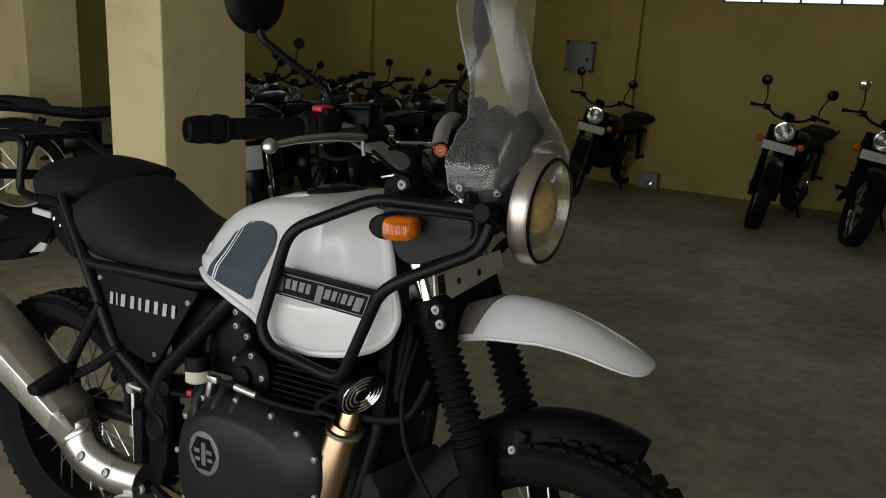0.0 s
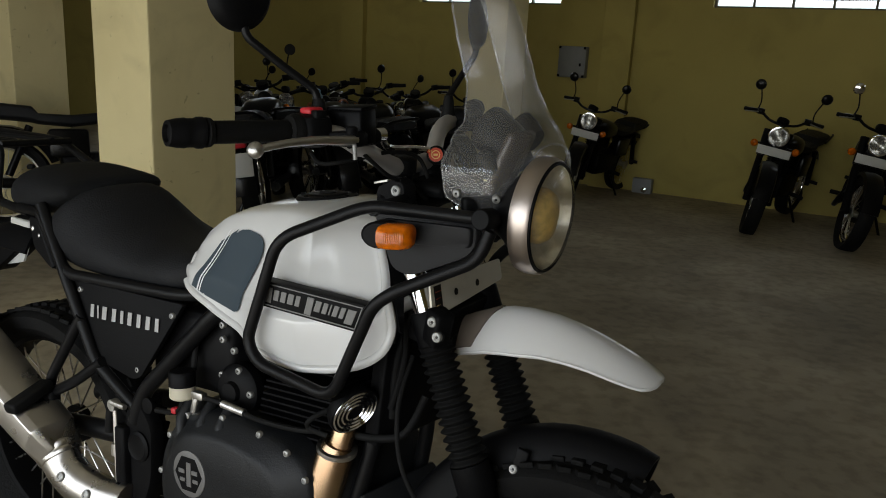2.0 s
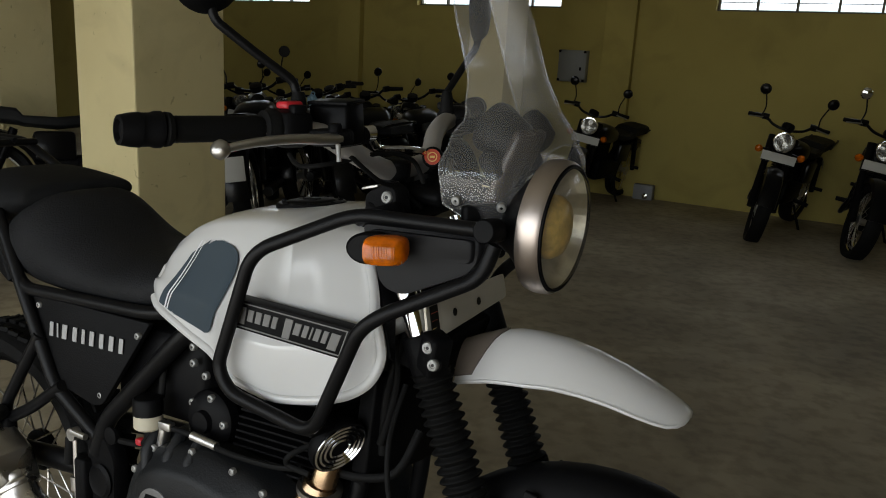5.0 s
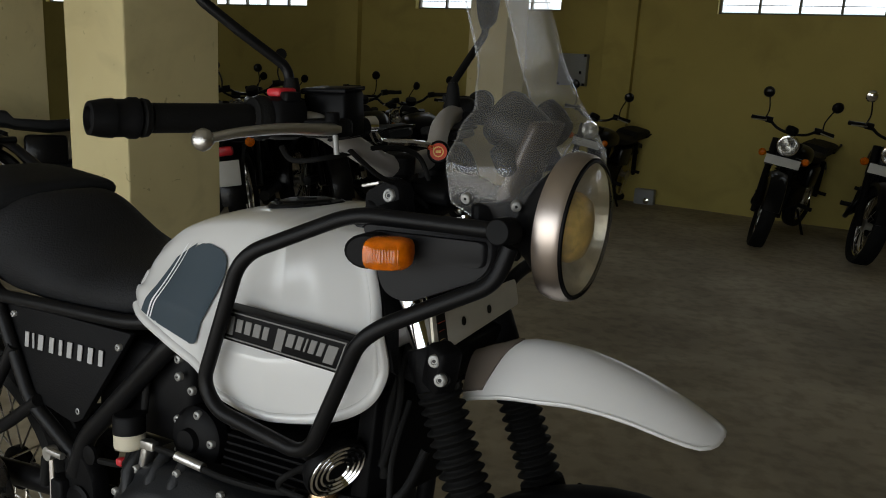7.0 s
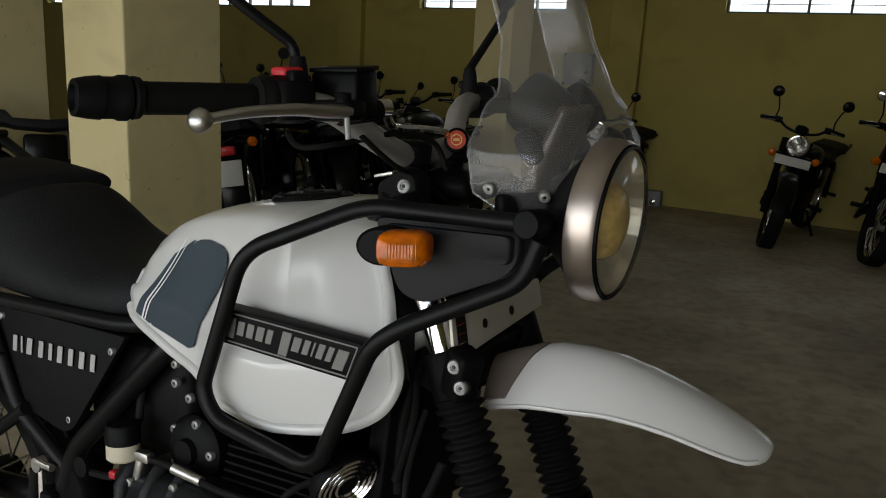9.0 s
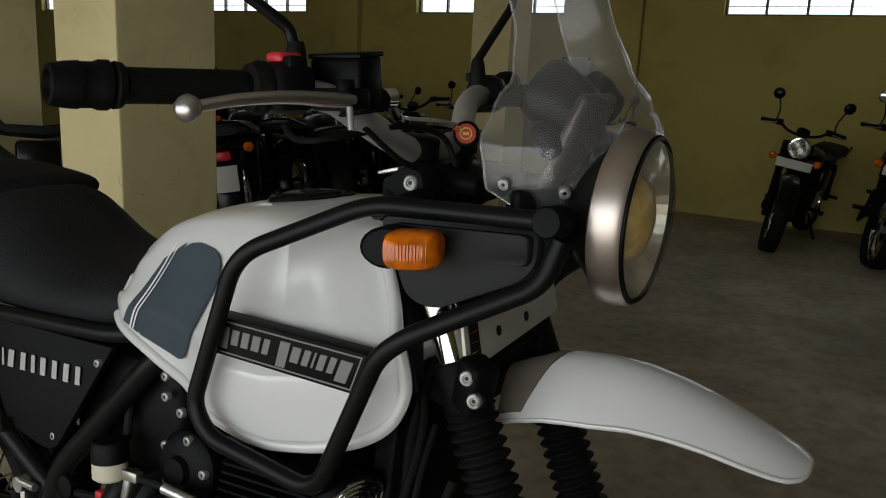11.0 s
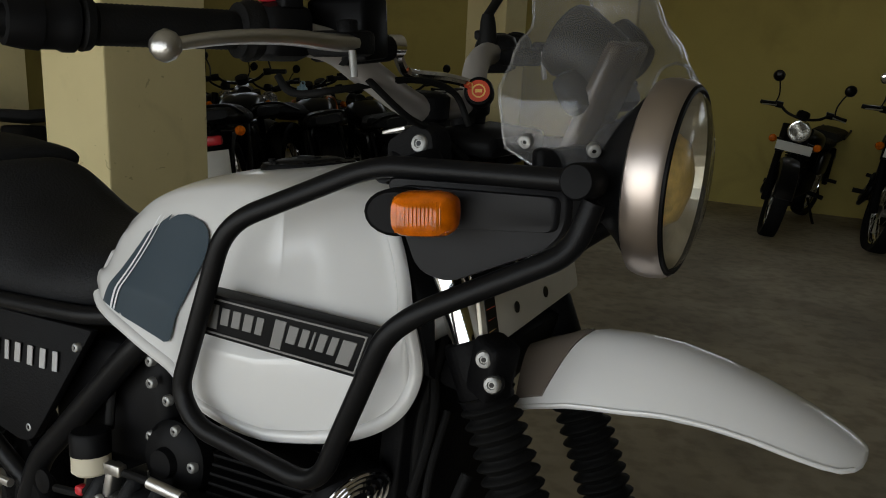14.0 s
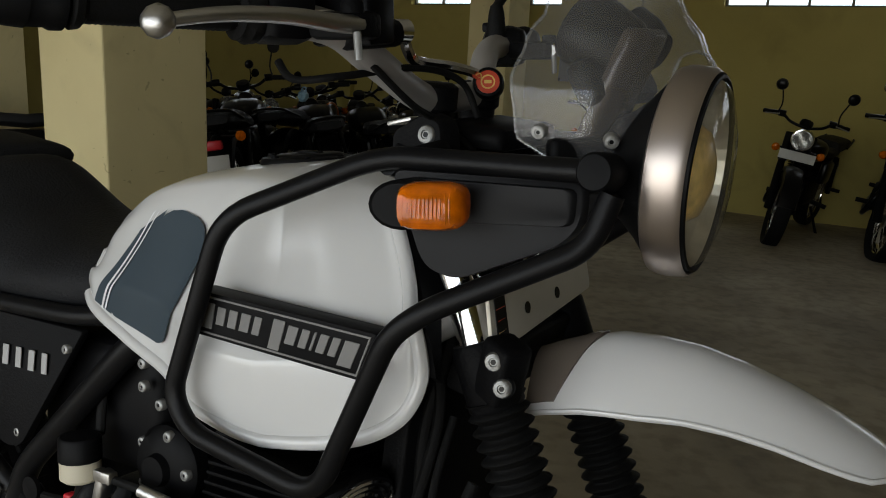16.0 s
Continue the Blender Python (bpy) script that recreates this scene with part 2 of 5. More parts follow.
def catmull(pts, n=6, closed=False):
    p = [Vector(v) for v in pts]
    out, k = [], len(p)
    for i in range(k if closed else k - 1):
        a, b, c, d = (p[(i - 1) % k], p[i], p[(i + 1) % k], p[(i + 2) % k]) if closed else (p[max(i - 1, 0)], p[i], p[i + 1], p[min(i + 2, k - 1)])
        for j in range(n):
            t = j / n
            out.append(0.5 * (2 * b + (c - a) * t + (2 * a - 5 * b + 4 * c - d) * t * t + (3 * b - a - 3 * c + d) * t ** 3))
    if not closed:
        out.append(p[-1])
    return out


def fillet(pts, r, n=6, closed=False):
    """A polyline whose corners are rounded."""
    p = [Vector(v) for v in pts]
    k, out = len(p), []
    for i in range(k):
        if not closed and i in (0, k - 1):
            out.append(p[i])
            continue
        a, b, c = p[i - 1], p[i], p[(i + 1) % k]
        d = min(r, (a - b).length * 0.48, (c - b).length * 0.48)
        u, w = b + (a - b).normalized() * d, b + (c - b).normalized() * d
        for j in range(n + 1):
            t = j / n
            out.append(u * (1 - t) ** 2 + b * 2 * t * (1 - t) + w * t * t)
    return out


def sweep(bm, path, radius, seg=12, closed=False, caps=True, flat=1.0):
    """A tube along a path; radius is a number or one a point."""
    p = [Vector(v) for v in path]
    k = len(p)
    rings, up = [], None
    for i in range(k):
        a, b = (p[i - 1], p[(i + 1) % k]) if closed else (p[max(i - 1, 0)], p[min(i + 1, k - 1)])
        d = (b - a).normalized()
        if up is None:
            up = Vector((0, 0, 1)) if abs(d.z) < 0.9 else Vector((1, 0, 0))
        side = d.cross(up).normalized()
        up = side.cross(d).normalized()
        r = radius[i] if isinstance(radius, (list, tuple)) else radius
        rings.append([bm.verts.new(p[i] + side * math.cos(2 * math.pi * j / seg) * r + up * math.sin(2 * math.pi * j / seg) * r * flat) for j in range(seg)])
    for i in range(k if closed else k - 1):
        a, b = rings[i], rings[(i + 1) % k]
        for j in range(seg):
            bm.faces.new((a[j], a[(j + 1) % seg], b[(j + 1) % seg], b[j]))
    if caps and not closed:
        bm.faces.new(rings[0][::-1])
        bm.faces.new(rings[-1])
    return bm


def tube(path, radius, seg=12, closed=False, flat=1.0):
    return sweep(bmesh.new(), path, radius, seg, closed, True, flat)


def frame_of(origin, axis, hint=(0, 0, 1)):
    """A matrix whose z axis points along axis."""
    z = Vector(axis).normalized()
    h = Vector(hint)
    if abs(z.dot(h)) > 0.95:
        h = Vector((1, 0, 0))
    x = h.cross(z).normalized()
    y = z.cross(x)
    return Matrix.Translation(origin) @ Matrix((x, y, z)).transposed().to_4x4()


def turned(bm, profile, origin, axis, seg=24, sx=1.0, sy=1.0, caps=True):
    """A shape of revolution: profile is (radius, height along the axis)."""
    m = frame_of(origin, axis)
    rings = []
    for r, h in profile:
        rings.append([bm.verts.new(m @ Vector((r * sx * math.cos(2 * math.pi * j / seg), r * sy * math.sin(2 * math.pi * j / seg), h))) for j in range(seg)])
    for a, b in zip(rings, rings[1:]):
        for j in range(seg):
            bm.faces.new((a[j], a[(j + 1) % seg], b[(j + 1) % seg], b[j]))
    if caps:
        bm.faces.new(rings[0][::-1])
        bm.faces.new(rings[-1])
    return bm


def lathe(profile, origin, axis, seg=24, sx=1.0, sy=1.0, caps=True):
    return turned(bmesh.new(), profile, origin, axis, seg, sx, sy, caps)


def slab(bm, outline, offset, bevel=0.0):
    """A plate from a closed outline of points and the vector of its thickness."""
    o = Vector(offset)
    p = [Vector(v) for v in outline]
    c = sum(p, Vector()) / len(p)
    rings = []
    steps = [(0, 1 - bevel), (bevel, 1.0), (1 - bevel, 1.0), (1, 1 - bevel)] if bevel else [(0, 1.0), (1, 1.0)]
    size = max((v - c).length for v in p)
    for t, s in steps:
        k = 1.0 if s == 1.0 else 1 - bevel * o.length / size
        rings.append([bm.verts.new(c + (v - c) * k + o * t) for v in p])
    n = len(p)
    for a, b in zip(rings, rings[1:]):
        for j in range(n):
            bm.faces.new((a[j], a[(j + 1) % n], b[(j + 1) % n], b[j]))
    bm.faces.new(rings[0][::-1])
    bm.faces.new(rings[-1])
    return bm


def plate(outline, offset, bevel=0.0):
    return slab(bmesh.new(), outline, offset, bevel)


def block(bm, m, sx, sy, sz, bev=0.0):
    """A box with chamfered edges, centred on m."""
    r = bmesh.ops.create_cube(bm, size=1, matrix=m @ Matrix.Diagonal((sx, sy, sz, 1)))
    if bev:
        vs = set(r["verts"])
        bmesh.ops.bevel(bm, geom=[e for e in bm.edges if e.verts[0] in vs and e.verts[1] in vs], offset=bev, segments=2, affect="EDGES", profile=0.5)
    return bm


def box(m, sx, sy, sz, bev=0.0):
    return block(bmesh.new(), m, sx, sy, sz, bev)


def loft(rings, caps=True, closed=True):
    bm = bmesh.new()
    v = [[bm.verts.new(p) for p in ring] for ring in rings]
    n = len(v[0])
    for a, b in zip(v, v[1:]):
        for j in range(n if closed else n - 1):
            bm.faces.new((a[j], a[(j + 1) % n], b[(j + 1) % n], b[j]))
    if caps and closed:
        bm.faces.new(v[0][::-1])
        bm.faces.new(v[-1])
    return bm


def bolt(name, origin, axis, r, parent, material=None):
    """A bolt with a hexagonal recess in its head."""
    bm = lathe([(r, -r * 0.6), (r, r * 0.32), (r * 0.86, r * 0.55), (r * 0.48, r * 0.62), (r * 0.40, r * 0.45), (0.001, r * 0.45)], origin, axis, 12)
    ob = part(name, bm, material or M_BOLT, parent, "bright steel bolt")
    part("washer", lathe([(r * 1.2, -r * 0.7), (r * 1.2, -r * 0.12), (r * 1.12, -r * 0.05), (r * 0.9, -r * 0.05)], origin, axis, 14), M_MATTE, ob) if r > 0.008 and not material and not (parent.parent and parent.parent.parent) else None
    # dark disc in the recess stands in for its shade
    if r > 0.006 and not material and not (parent.parent and parent.parent.parent):
        part("socket_shade", lathe([(r * 0.30, r * 0.44), (r * 0.30, r * 0.50), (0.0005, r * 0.50)], origin, axis, 6), M_DARK, ob, smooth=False)
    return ob


def P(x, y, z=0.0):
    return Matrix.Translation((x, y, z))
# ---------------------------------------------------------------- the storage hall
HALL = Matrix((D, N, Vector((0, 0, 1)))).transposed().to_4x4()
WALL_N, SOUTH, WEST, EAST = 8.95, -2.4, -16.0, 8.5
Z0, Z1, SILL, HEAD = -1.0, 3.5, 1.89, 2.87


def ground_z(x, y):
    """Height of the floor, which falls slightly towards the window wall."""
    return -0.062 - 0.015 * (N.x * x + N.y * y - 1.2)


def make_floor():
    bm = bmesh.new()
    nx, ny = 80, 50
    v = [[None] * ny for _ in range(nx)]
    for i in range(nx):
        for j in range(ny):
            p = hall(WEST - 0.3 + (EAST - WEST + 0.6) * i / (nx - 1), SOUTH - 3.0 + (WALL_N - SOUTH + 3.3) * j / (ny - 1))
            v[i][j] = bm.verts.new((p.x, p.y, ground_z(p.x, p.y) + 0.005 * noise.noise((p.x, p.y, 0))))
    for i in range(nx - 1):
        for j in range(ny - 1):
            bm.faces.new((v[i][j], v[i + 1][j], v[i + 1][j + 1], v[i][j + 1]))
    ob = part("floor", bm, M_FLOOR, None)
    return tagged(ob, "dusty brown bare concrete floor of the hall", "floor", kind="structure")


make_floor()


def wall(name, label, along, start, stop, fixed, outward, holes=(), sill=SILL, head=HEAD, t=0.22):
    """A wall of the hall with openings; along is 'u' or 'n'."""
    bm = bmesh.new()

    def piece(s0, s1, z0, z1):
        q, e = (s0 + s1) / 2, fixed + outward * t / 2
        c = (q, e) if along == "u" else (e, q)
        sx, sy = (s1 - s0, t) if along == "u" else (t, s1 - s0)
        block(bm, HALL @ P(c[0], c[1], (z0 + z1) / 2), sx, sy, z1 - z0)

    if holes:
        piece(start, stop, Z0, sill)
        piece(start, stop, head, Z1)
        edges = [start] + [e for h in holes for e in h] + [stop]
        for s0, s1 in zip(edges[::2], edges[1::2]):
            piece(s0, s1, sill, head)
    else:
        piece(start, stop, Z0, Z1)
    ob = part(name, bm, M_WALL, None, smooth=False)
    return tagged(ob, label, "wall", kind="structure")


BAY, PANE = 3.67, 0.388
WINDOWS = [(-1.745 + BAY * k, -1.745 + BAY * k + 5 * PANE) for k in range(-3, 3)]
wall("wall_north", "cream yellow plastered wall with high barred windows", "u", WEST, EAST, WALL_N, 1, WINDOWS)
wall("wall_south", "cream yellow plastered wall with the wide entrance", "u", WEST, EAST, SOUTH, -1, [(-5.0, 1.2)], sill=-0.2, head=2.4)
wall("wall_west", "plain cream yellow end wall", "n", SOUTH, WALL_N, WEST, -1)
wall("wall_east", "plain cream yellow end wall", "n", SOUTH, WALL_N, EAST, 1)
ceiling = part("ceiling", box(HALL @ P((EAST + WEST) / 2, (WALL_N + SOUTH) / 2, Z1 + 0.1), EAST - WEST + 0.4, WALL_N - SOUTH + 0.4, 0.2), M_CEIL, None, smooth=False)
tagged(ceiling, "plain plastered concrete ceiling slab", "ceiling", kind="structure")


def window(name, s0, s1, fixed, panes):
    w = thing(name, "high barred steel window with frosted bright panes", "window", kind="structure")
    depth = fixed + 0.10

    def bar(nm, a0, a1, z0, z1, d=0.05):
        part(nm, box(HALL @ P((a0 + a1) / 2, depth, (z0 + z1) / 2), a1 - a0, d, z1 - z0, 0.006), M_FRAMEW, w, smooth=False)

    bar("window_frame", s0, s1, SILL, SILL + 0.022)
    bar("window_frame", s0, s1, HEAD - 0.04, HEAD)
    step = (s1 - s0 - 0.03) / panes
    for i in range(panes + 1):
        u = s0 + 0.015 + step * i
        bar("window_bar", u - 0.012, u + 0.012, SILL + 0.022, HEAD - 0.04)
    for k in range(1, 10):
        z = SILL + 0.098 * k
        bar("window_bar", s0 + 0.03, s1 - 0.03, z - 0.004, z + 0.004, 0.02)
    for i in range(panes):
        u = s0 + 0.015 + step * (i + 0.5)
        part("pane", box(HALL @ P(u, depth + 0.03, (SILL + HEAD) / 2), step - 0.026, 0.006, HEAD - SILL - 0.07), M_SKYPANE, w, smooth=False)
    return w


for i, (s0, s1) in enumerate(WINDOWS):
    window("window_%d" % (i + 1), s0, s1, WALL_N, 5)


def pillar(label, u, n, w, d):
    """A painted concrete column; u, n is its corner, w along the wall, d towards it."""
    bm = box(HALL @ P(u + w / 2, n + d / 2, (Z0 + Z1) / 2), w, d, Z1 - Z0, 0.008)
    return tagged(part("pillar", bm, M_PILLAR, None, smooth=False), label, "pillar", group="pillars of the hall", kind="structure")


pillar("cream painted concrete pillar with chipped corners", -3.515, 2.667, 0.405, 0.57)
pillar("cream painted concrete pillar in the middle of the hall", -3.58, 6.9, 0.385, 0.47)
pillar("cream painted concrete pillar beside parked motorcycles", -6.16, 3.63, 0.44, 0.45)
# pilasters on the window wall
for k in range(-3, 3):
    ob = part("pilaster", box(HALL @ P(-2.73 + BAY * k, WALL_N - 0.05, (Z0 + Z1) / 2), 0.35, 0.10, Z1 - Z0, 0.006), M_WALL, None, smooth=False)
    tagged(ob, "cream yellow plastered wall pilaster", "pilaster", kind="structure")

# switch cabinet on the window wall
cab = thing("electrical_box", "grey steel electrical cabinet on the yellow wall", "electrical box", HALL @ P(-3.24, WALL_N - 0.005, 1.247))
part("body", box(P(0, -0.05, 0), 0.335, 0.1, 0.355, 0.008), M_BOX, cab)
part("door", box(P(0, -0.106, 0), 0.305, 0.012, 0.325, 0.004), M_BOX, cab)
part("handle", box(P(0.11, -0.12, -0.03), 0.022, 0.02, 0.035, 0.004), M_MATTE, cab, "small black latch")
for sx in (-1, 1):
    for sz in (-1, 1):
        part("corner_cap", box(P(0.15 * sx, -0.108, 0.16 * sz), 0.028, 0.016, 0.028, 0.004), M_MATTE, cab, "small black corner cap")
# low floodlight by the wall foot
low = hall(-2.25, WALL_N - 0.09)
fl = thing("floodlight", "small grey floodlight standing at the wall foot", "floodlight", HALL @ P(-2.25, WALL_N - 0.09, ground_z(low.x, low.y)))
part("body", box(P(0, 0, 0.085), 0.22, 0.1, 0.17, 0.01), M_BOX, fl)
part("lens", lathe([(0.035, 0), (0.032, 0.012), (0.001, 0.02)], (0.03, -0.05, 0.045), (0, -1, 0), 16), M_CHROME, fl, "shiny round reflector")


# ---------------------------------------------------------------- parked motorcycles
def wheel(parent, c, r, wid, turn, front, ns=18, tread=False):
    """A spoked wheel at c with its axle turned by the matrix turn."""
    m = Matrix.Translation(c) @ turn
    ax = m.to_3x3() @ Vector((0, 1, 0))
    nm = "front_wheel" if front else "rear_wheel"
    k = wid / 2
    prof = [(r - 0.075, -k * 0.55), (r - 0.05, -k * 0.95), (r - 0.02, -k), (r - 0.006, -k * 0.7), (r, 0), (r - 0.006, k * 0.7), (r - 0.02, k), (r - 0.05, k * 0.95), (r - 0.075, k * 0.55)]
    bm = lathe(prof + [prof[0]], c, ax, 48, caps=False)
    tyre = part(nm, bm, M_RUBBER, parent, "black rubber tyre on a spoked wheel")
    rp = [(r - 0.075, -k * 0.55), (r - 0.085, -k * 0.5), (r - 0.092, 0), (r - 0.085, k * 0.5), (r - 0.075, k * 0.55), (r - 0.07, 0), (r - 0.075, -k * 0.55)]
    part("rim", lathe(rp, c, ax, 40, caps=False), M_MATTE if tread else M_CHROME, tyre, "wheel rim")
    part("hub", lathe([(0.02, -0.055), (0.05, -0.05), (0.05, -0.035), (0.028, -0.025), (0.028, 0.025), (0.05, 0.035), (0.05, 0.05), (0.02, 0.055)], c, ax, 20), M_MATTE if tread else M_ALU, tyre)
    bm = bmesh.new()
    for i in range(ns):
        a = 2 * math.pi * i / ns
        b = a + (0.35 if i % 2 else -0.35)
        s = 0.04 if i % 4 < 2 else -0.04
        p0 = m @ Vector((0.045 * math.cos(b), s, 0.045 * math.sin(b)))
        p1 = m @ Vector(((r - 0.085) * math.cos(a), s * 0.3, (r - 0.085) * math.sin(a)))
        sweep(bm, [p0, p1], 0.0022, 5)
    part("spokes", bm, M_STEEL, tyre, "thin steel wire spokes")
    if tread:
        bm = bmesh.new()
        n = 58
        for i in range(n):
            for row in (-0.62, 0.0, 0.62):
                a = 2 * math.pi * (i + (0.5 if row == 0 else 0)) / n
                rr = r + 0.001 - (0.007 if row else 0)
                q = m @ Matrix.Rotation(-a, 4, "Y") @ P(rr, row * k, 0) @ Matrix.Rotation(-0.5 * row, 4, "Z") @ Matrix.Rotation(0.5 if row < 0 else (-0.5 if row > 0 else 0.0), 4, "X")
                block(bm, q, 0.010, k * 0.52, 2 * math.pi * r / n * 0.66, 0.002)
        part("tread", bm, M_RUBBER, tyre, "chunky block tread", smooth=False, kind="stuff")
    return tyre


def roadster(label, m, tank_mat, group="parked motorcycles", steer=14, round_mirror_glass=False, plated=True):
    """A parked classic roadster; x ahead, y to its left."""
    b = thing("motorcycle", label, "motorcycle", m, group)
    turn = Matrix.Rotation(radians(steer), 4, "Z")
    hs = Matrix.Translation((1.12, 0, 0)) @ turn          # steering head

    def s(x, y, z):
        return hs @ Vector((x, y, z))

    wheel(b, s(0.24, 0, 0.32), 0.32, 0.115, turn, True)
    wheel(b, (0, 0, 0.315), 0.315, 0.12, Matrix(), False)
    for k in (-1, 1):
        part("fork_leg", tube([s(-0.06, 0.09 * k, 0.88), s(0.05, 0.09 * k, 0.62), s(0.24, 0.09 * k, 0.31)], [0.022, 0.03, 0.034], 10), M_MATTE, b, "black fork tube")
        part("fork_shroud", tube([s(-0.05, 0.09 * k, 0.90), s(0.03, 0.09 * k, 0.68)], 0.036, 12), M_DARK, b)
        # mirrors
        st = [s(-0.06, 0.235 * k, 1.04), s(-0.05, 0.225 * k, 1.12), s(-0.03, 0.255 * k, 1.22)]
        mir = None if not plated else part("mirror", lathe([(0.013, -0.026), (0.038, -0.018), (0.047, 0.0), (0.042, 0.004), (0.001, 0.004)], s(-0.02, 0.275 * k, 1.262), turn @ Vector((-1, -0.15 * k, 0.1)), 20), M_CHROME if (round_mirror_glass and k < 0) else M_DARK, b, "round rear-view mirror")
        if plated:
            part("stem", tube(catmull(st, 4), 0.006, 6), M_DARK, mir)
        part("grip", tube([s(-0.10, 0.23 * k, 1.03), s(-0.165, 0.335 * k, 1.02)], 0.018, 10), M_GRIP, b, "black rubber grip")
        part("lever", tube([s(-0.04, 0.22 * k, 1.03), s(-0.08, 0.33 * k, 1.01)], 0.006, 6), M_ALU, b)
        ind = part("indicator", lathe([(0.01, -0.03), (0.03, -0.01), (0.032, 0.015), (0.02, 0.03), (0.001, 0.032)], s(0.07, 0.175 * k, 0.78), turn @ Vector((1, 0, 0)), 14), M_AMBER, b, "round amber indicator lamp")
        part("stalk", tube([s(0.05, 0.10 * k, 0.79), s(0.05, 0.17 * k, 0.78)], 0.008, 8), M_DARK, ind)
        ir = None if not plated else part("indicator", lathe([(0.01, 0.03), (0.03, 0.01), (0.032, -0.015), (0.001, -0.032)], (-0.32, 0.16 * k, 0.70), (1, 0, 0), 14), M_AMBER, b, "round amber indicator lamp")
        if plated:
            part("stalk", tube([(-0.30, 0.04 * k, 0.71), (-0.32, 0.15 * k, 0.70)], 0.008, 8), M_DARK, ir)
        part("footpeg", tube([(0.60, 0.13 * k, 0.33), (0.60, 0.26 * k, 0.32)], 0.020, 8), M_GRIP, b)
        part("pillion_peg", tube([(0.18, 0.15 * k, 0.42), (0.16, 0.24 * k, 0.42)], 0.017, 8), M_GRIP, b)
        part("shock_absorber", tube([(0.18, 0.12 * k, 0.70), (0.03, 0.12 * k, 0.36)], 0.026, 10), M_DARK, b)
        part("side_cover", box(P(0.42, 0.12 * k, 0.58), 0.26, 0.06, 0.2, 0.025), tank_mat, b)
        part("exhaust", tube(catmull([(1.0, 0.06 * k, 0.55), (1.08, 0.1 * k, 0.42), (0.95, 0.15 * k, 0.28), (0.5, 0.17 * k, 0.27), (0.2, 0.18 * k, 0.30), (-0.3, 0.19 * k, 0.33)], 5), [0.02] * 11 + [0.02] * 3 + [0.035] * 12, 10), M_DARK, b) if k < 0 else None
    bar = [s(-0.165, -0.335, 1.02), s(-0.08, -0.21, 1.04), s(-0.03, -0.12, 0.99), s(-0.02, 0, 0.97), s(-0.03, 0.12, 0.99), s(-0.08, 0.21, 1.04), s(-0.165, 0.335, 1.02)]
    part("handlebar", tube(catmull(bar, 5), 0.012, 8), M_DARK, b)
    part("switchgear", tube([s(-0.085, -0.17, 1.035), s(-0.085, -0.225, 1.035)], 0.028, 10), M_DARK, b)
    part("switchgear", tube([s(-0.085, 0.17, 1.035), s(-0.085, 0.225, 1.035)], 0.028, 10), M_DARK, b)
    hl = part("headlight", lathe([(0.001, -0.142), (0.02, -0.14), (0.06, -0.12), (0.078, -0.05), (0.085, 0.0), (0.087, 0.015), (0.080, 0.02)], s(0.08, 0, 0.88), turn @ Vector((1, 0, -0.03)), 26, caps=False), M_DARK, b, "black round headlight shell")
    part("bezel", lathe([(0.087, 0.0), (0.091, 0.01), (0.087, 0.026), (0.077, 0.028), (0.077, 0.02), (0.087, 0.0)], s(0.085, 0, 0.88), turn @ Vector((1, 0, -0.03)), 26, caps=False), M_CHROME, hl, "chrome bezel")
    part("reflector", lathe([(0.077, 0.02), (0.055, -0.01), (0.03, -0.03), (0.015, -0.01), (0.001, 0.0)], s(0.085, 0, 0.88), turn @ Vector((1, 0, -0.03)), 26, caps=False), M_REFLOLD, hl, "shiny reflector bowl")
    if plated:
        part("number_plate", box(hs @ P(0.12, 0, 0.745) @ Matrix.Rotation(-0.1, 4, "Y"), 0.006, 0.28, 0.075, 0.002), M_PLWHITE, b, "blank pale number plate")
    part("instrument", lathe([(0.05, -0.03), (0.055, 0), (0.05, 0.02), (0.001, 0.024)], s(-0.02, 0, 1.0), (-0.5, 0, 1), 18), M_DARK, b)
    rings = []
    for i in range(15):
        a = radians(14 + 116 * i / 14)
        rr = 0.36
        rings.append([s(0.24 + (rr - d) * math.cos(a), w, 0.32 + (rr - d) * math.sin(a)) for w, d in ((-0.075, 0.05), (-0.065, 0.015), (0, 0), (0.065, 0.015), (0.075, 0.05), (0.06, 0.025), (0, 0.008), (-0.06, 0.025))])
    part("front_mudguard", loft(rings), tank_mat, b)
    rings = []
    for i in range(15):
        a = radians(20 + 165 * i / 14)
        rings.append([Vector(((0.385 - d) * math.cos(a), w, 0.33 + (0.385 - d) * math.sin(a))) for w, d in ((-0.085, 0.06), (-0.075, 0.015), (0, 0), (0.075, 0.015), (0.085, 0.06), (0.07, 0.025), (0, 0.008), (-0.07, 0.025))])
    part("rear_mudguard", loft(rings), tank_mat, b)
    tank = []
    for x, w, z0, z1 in ((0.62, 0.10, 0.72, 0.80), (0.66, 0.13, 0.70, 0.84), (0.78, 0.16, 0.69, 0.88), (0.92, 0.165, 0.69, 0.90), (1.04, 0.15, 0.71, 0.89), (1.11, 0.10, 0.75, 0.86)):
        tank.append([Vector((x, w * math.copysign(abs(math.cos(t)) ** 0.6, math.cos(t)), (z0 + z1) / 2 + (z1 - z0) / 2 * math.copysign(abs(math.sin(t)) ** 0.7, math.sin(t)))) for t in [2 * math.pi * j / 20 for j in range(20)]])
    part("tank", loft(tank), tank_mat, b, "glossy painted fuel tank")
    seat = []
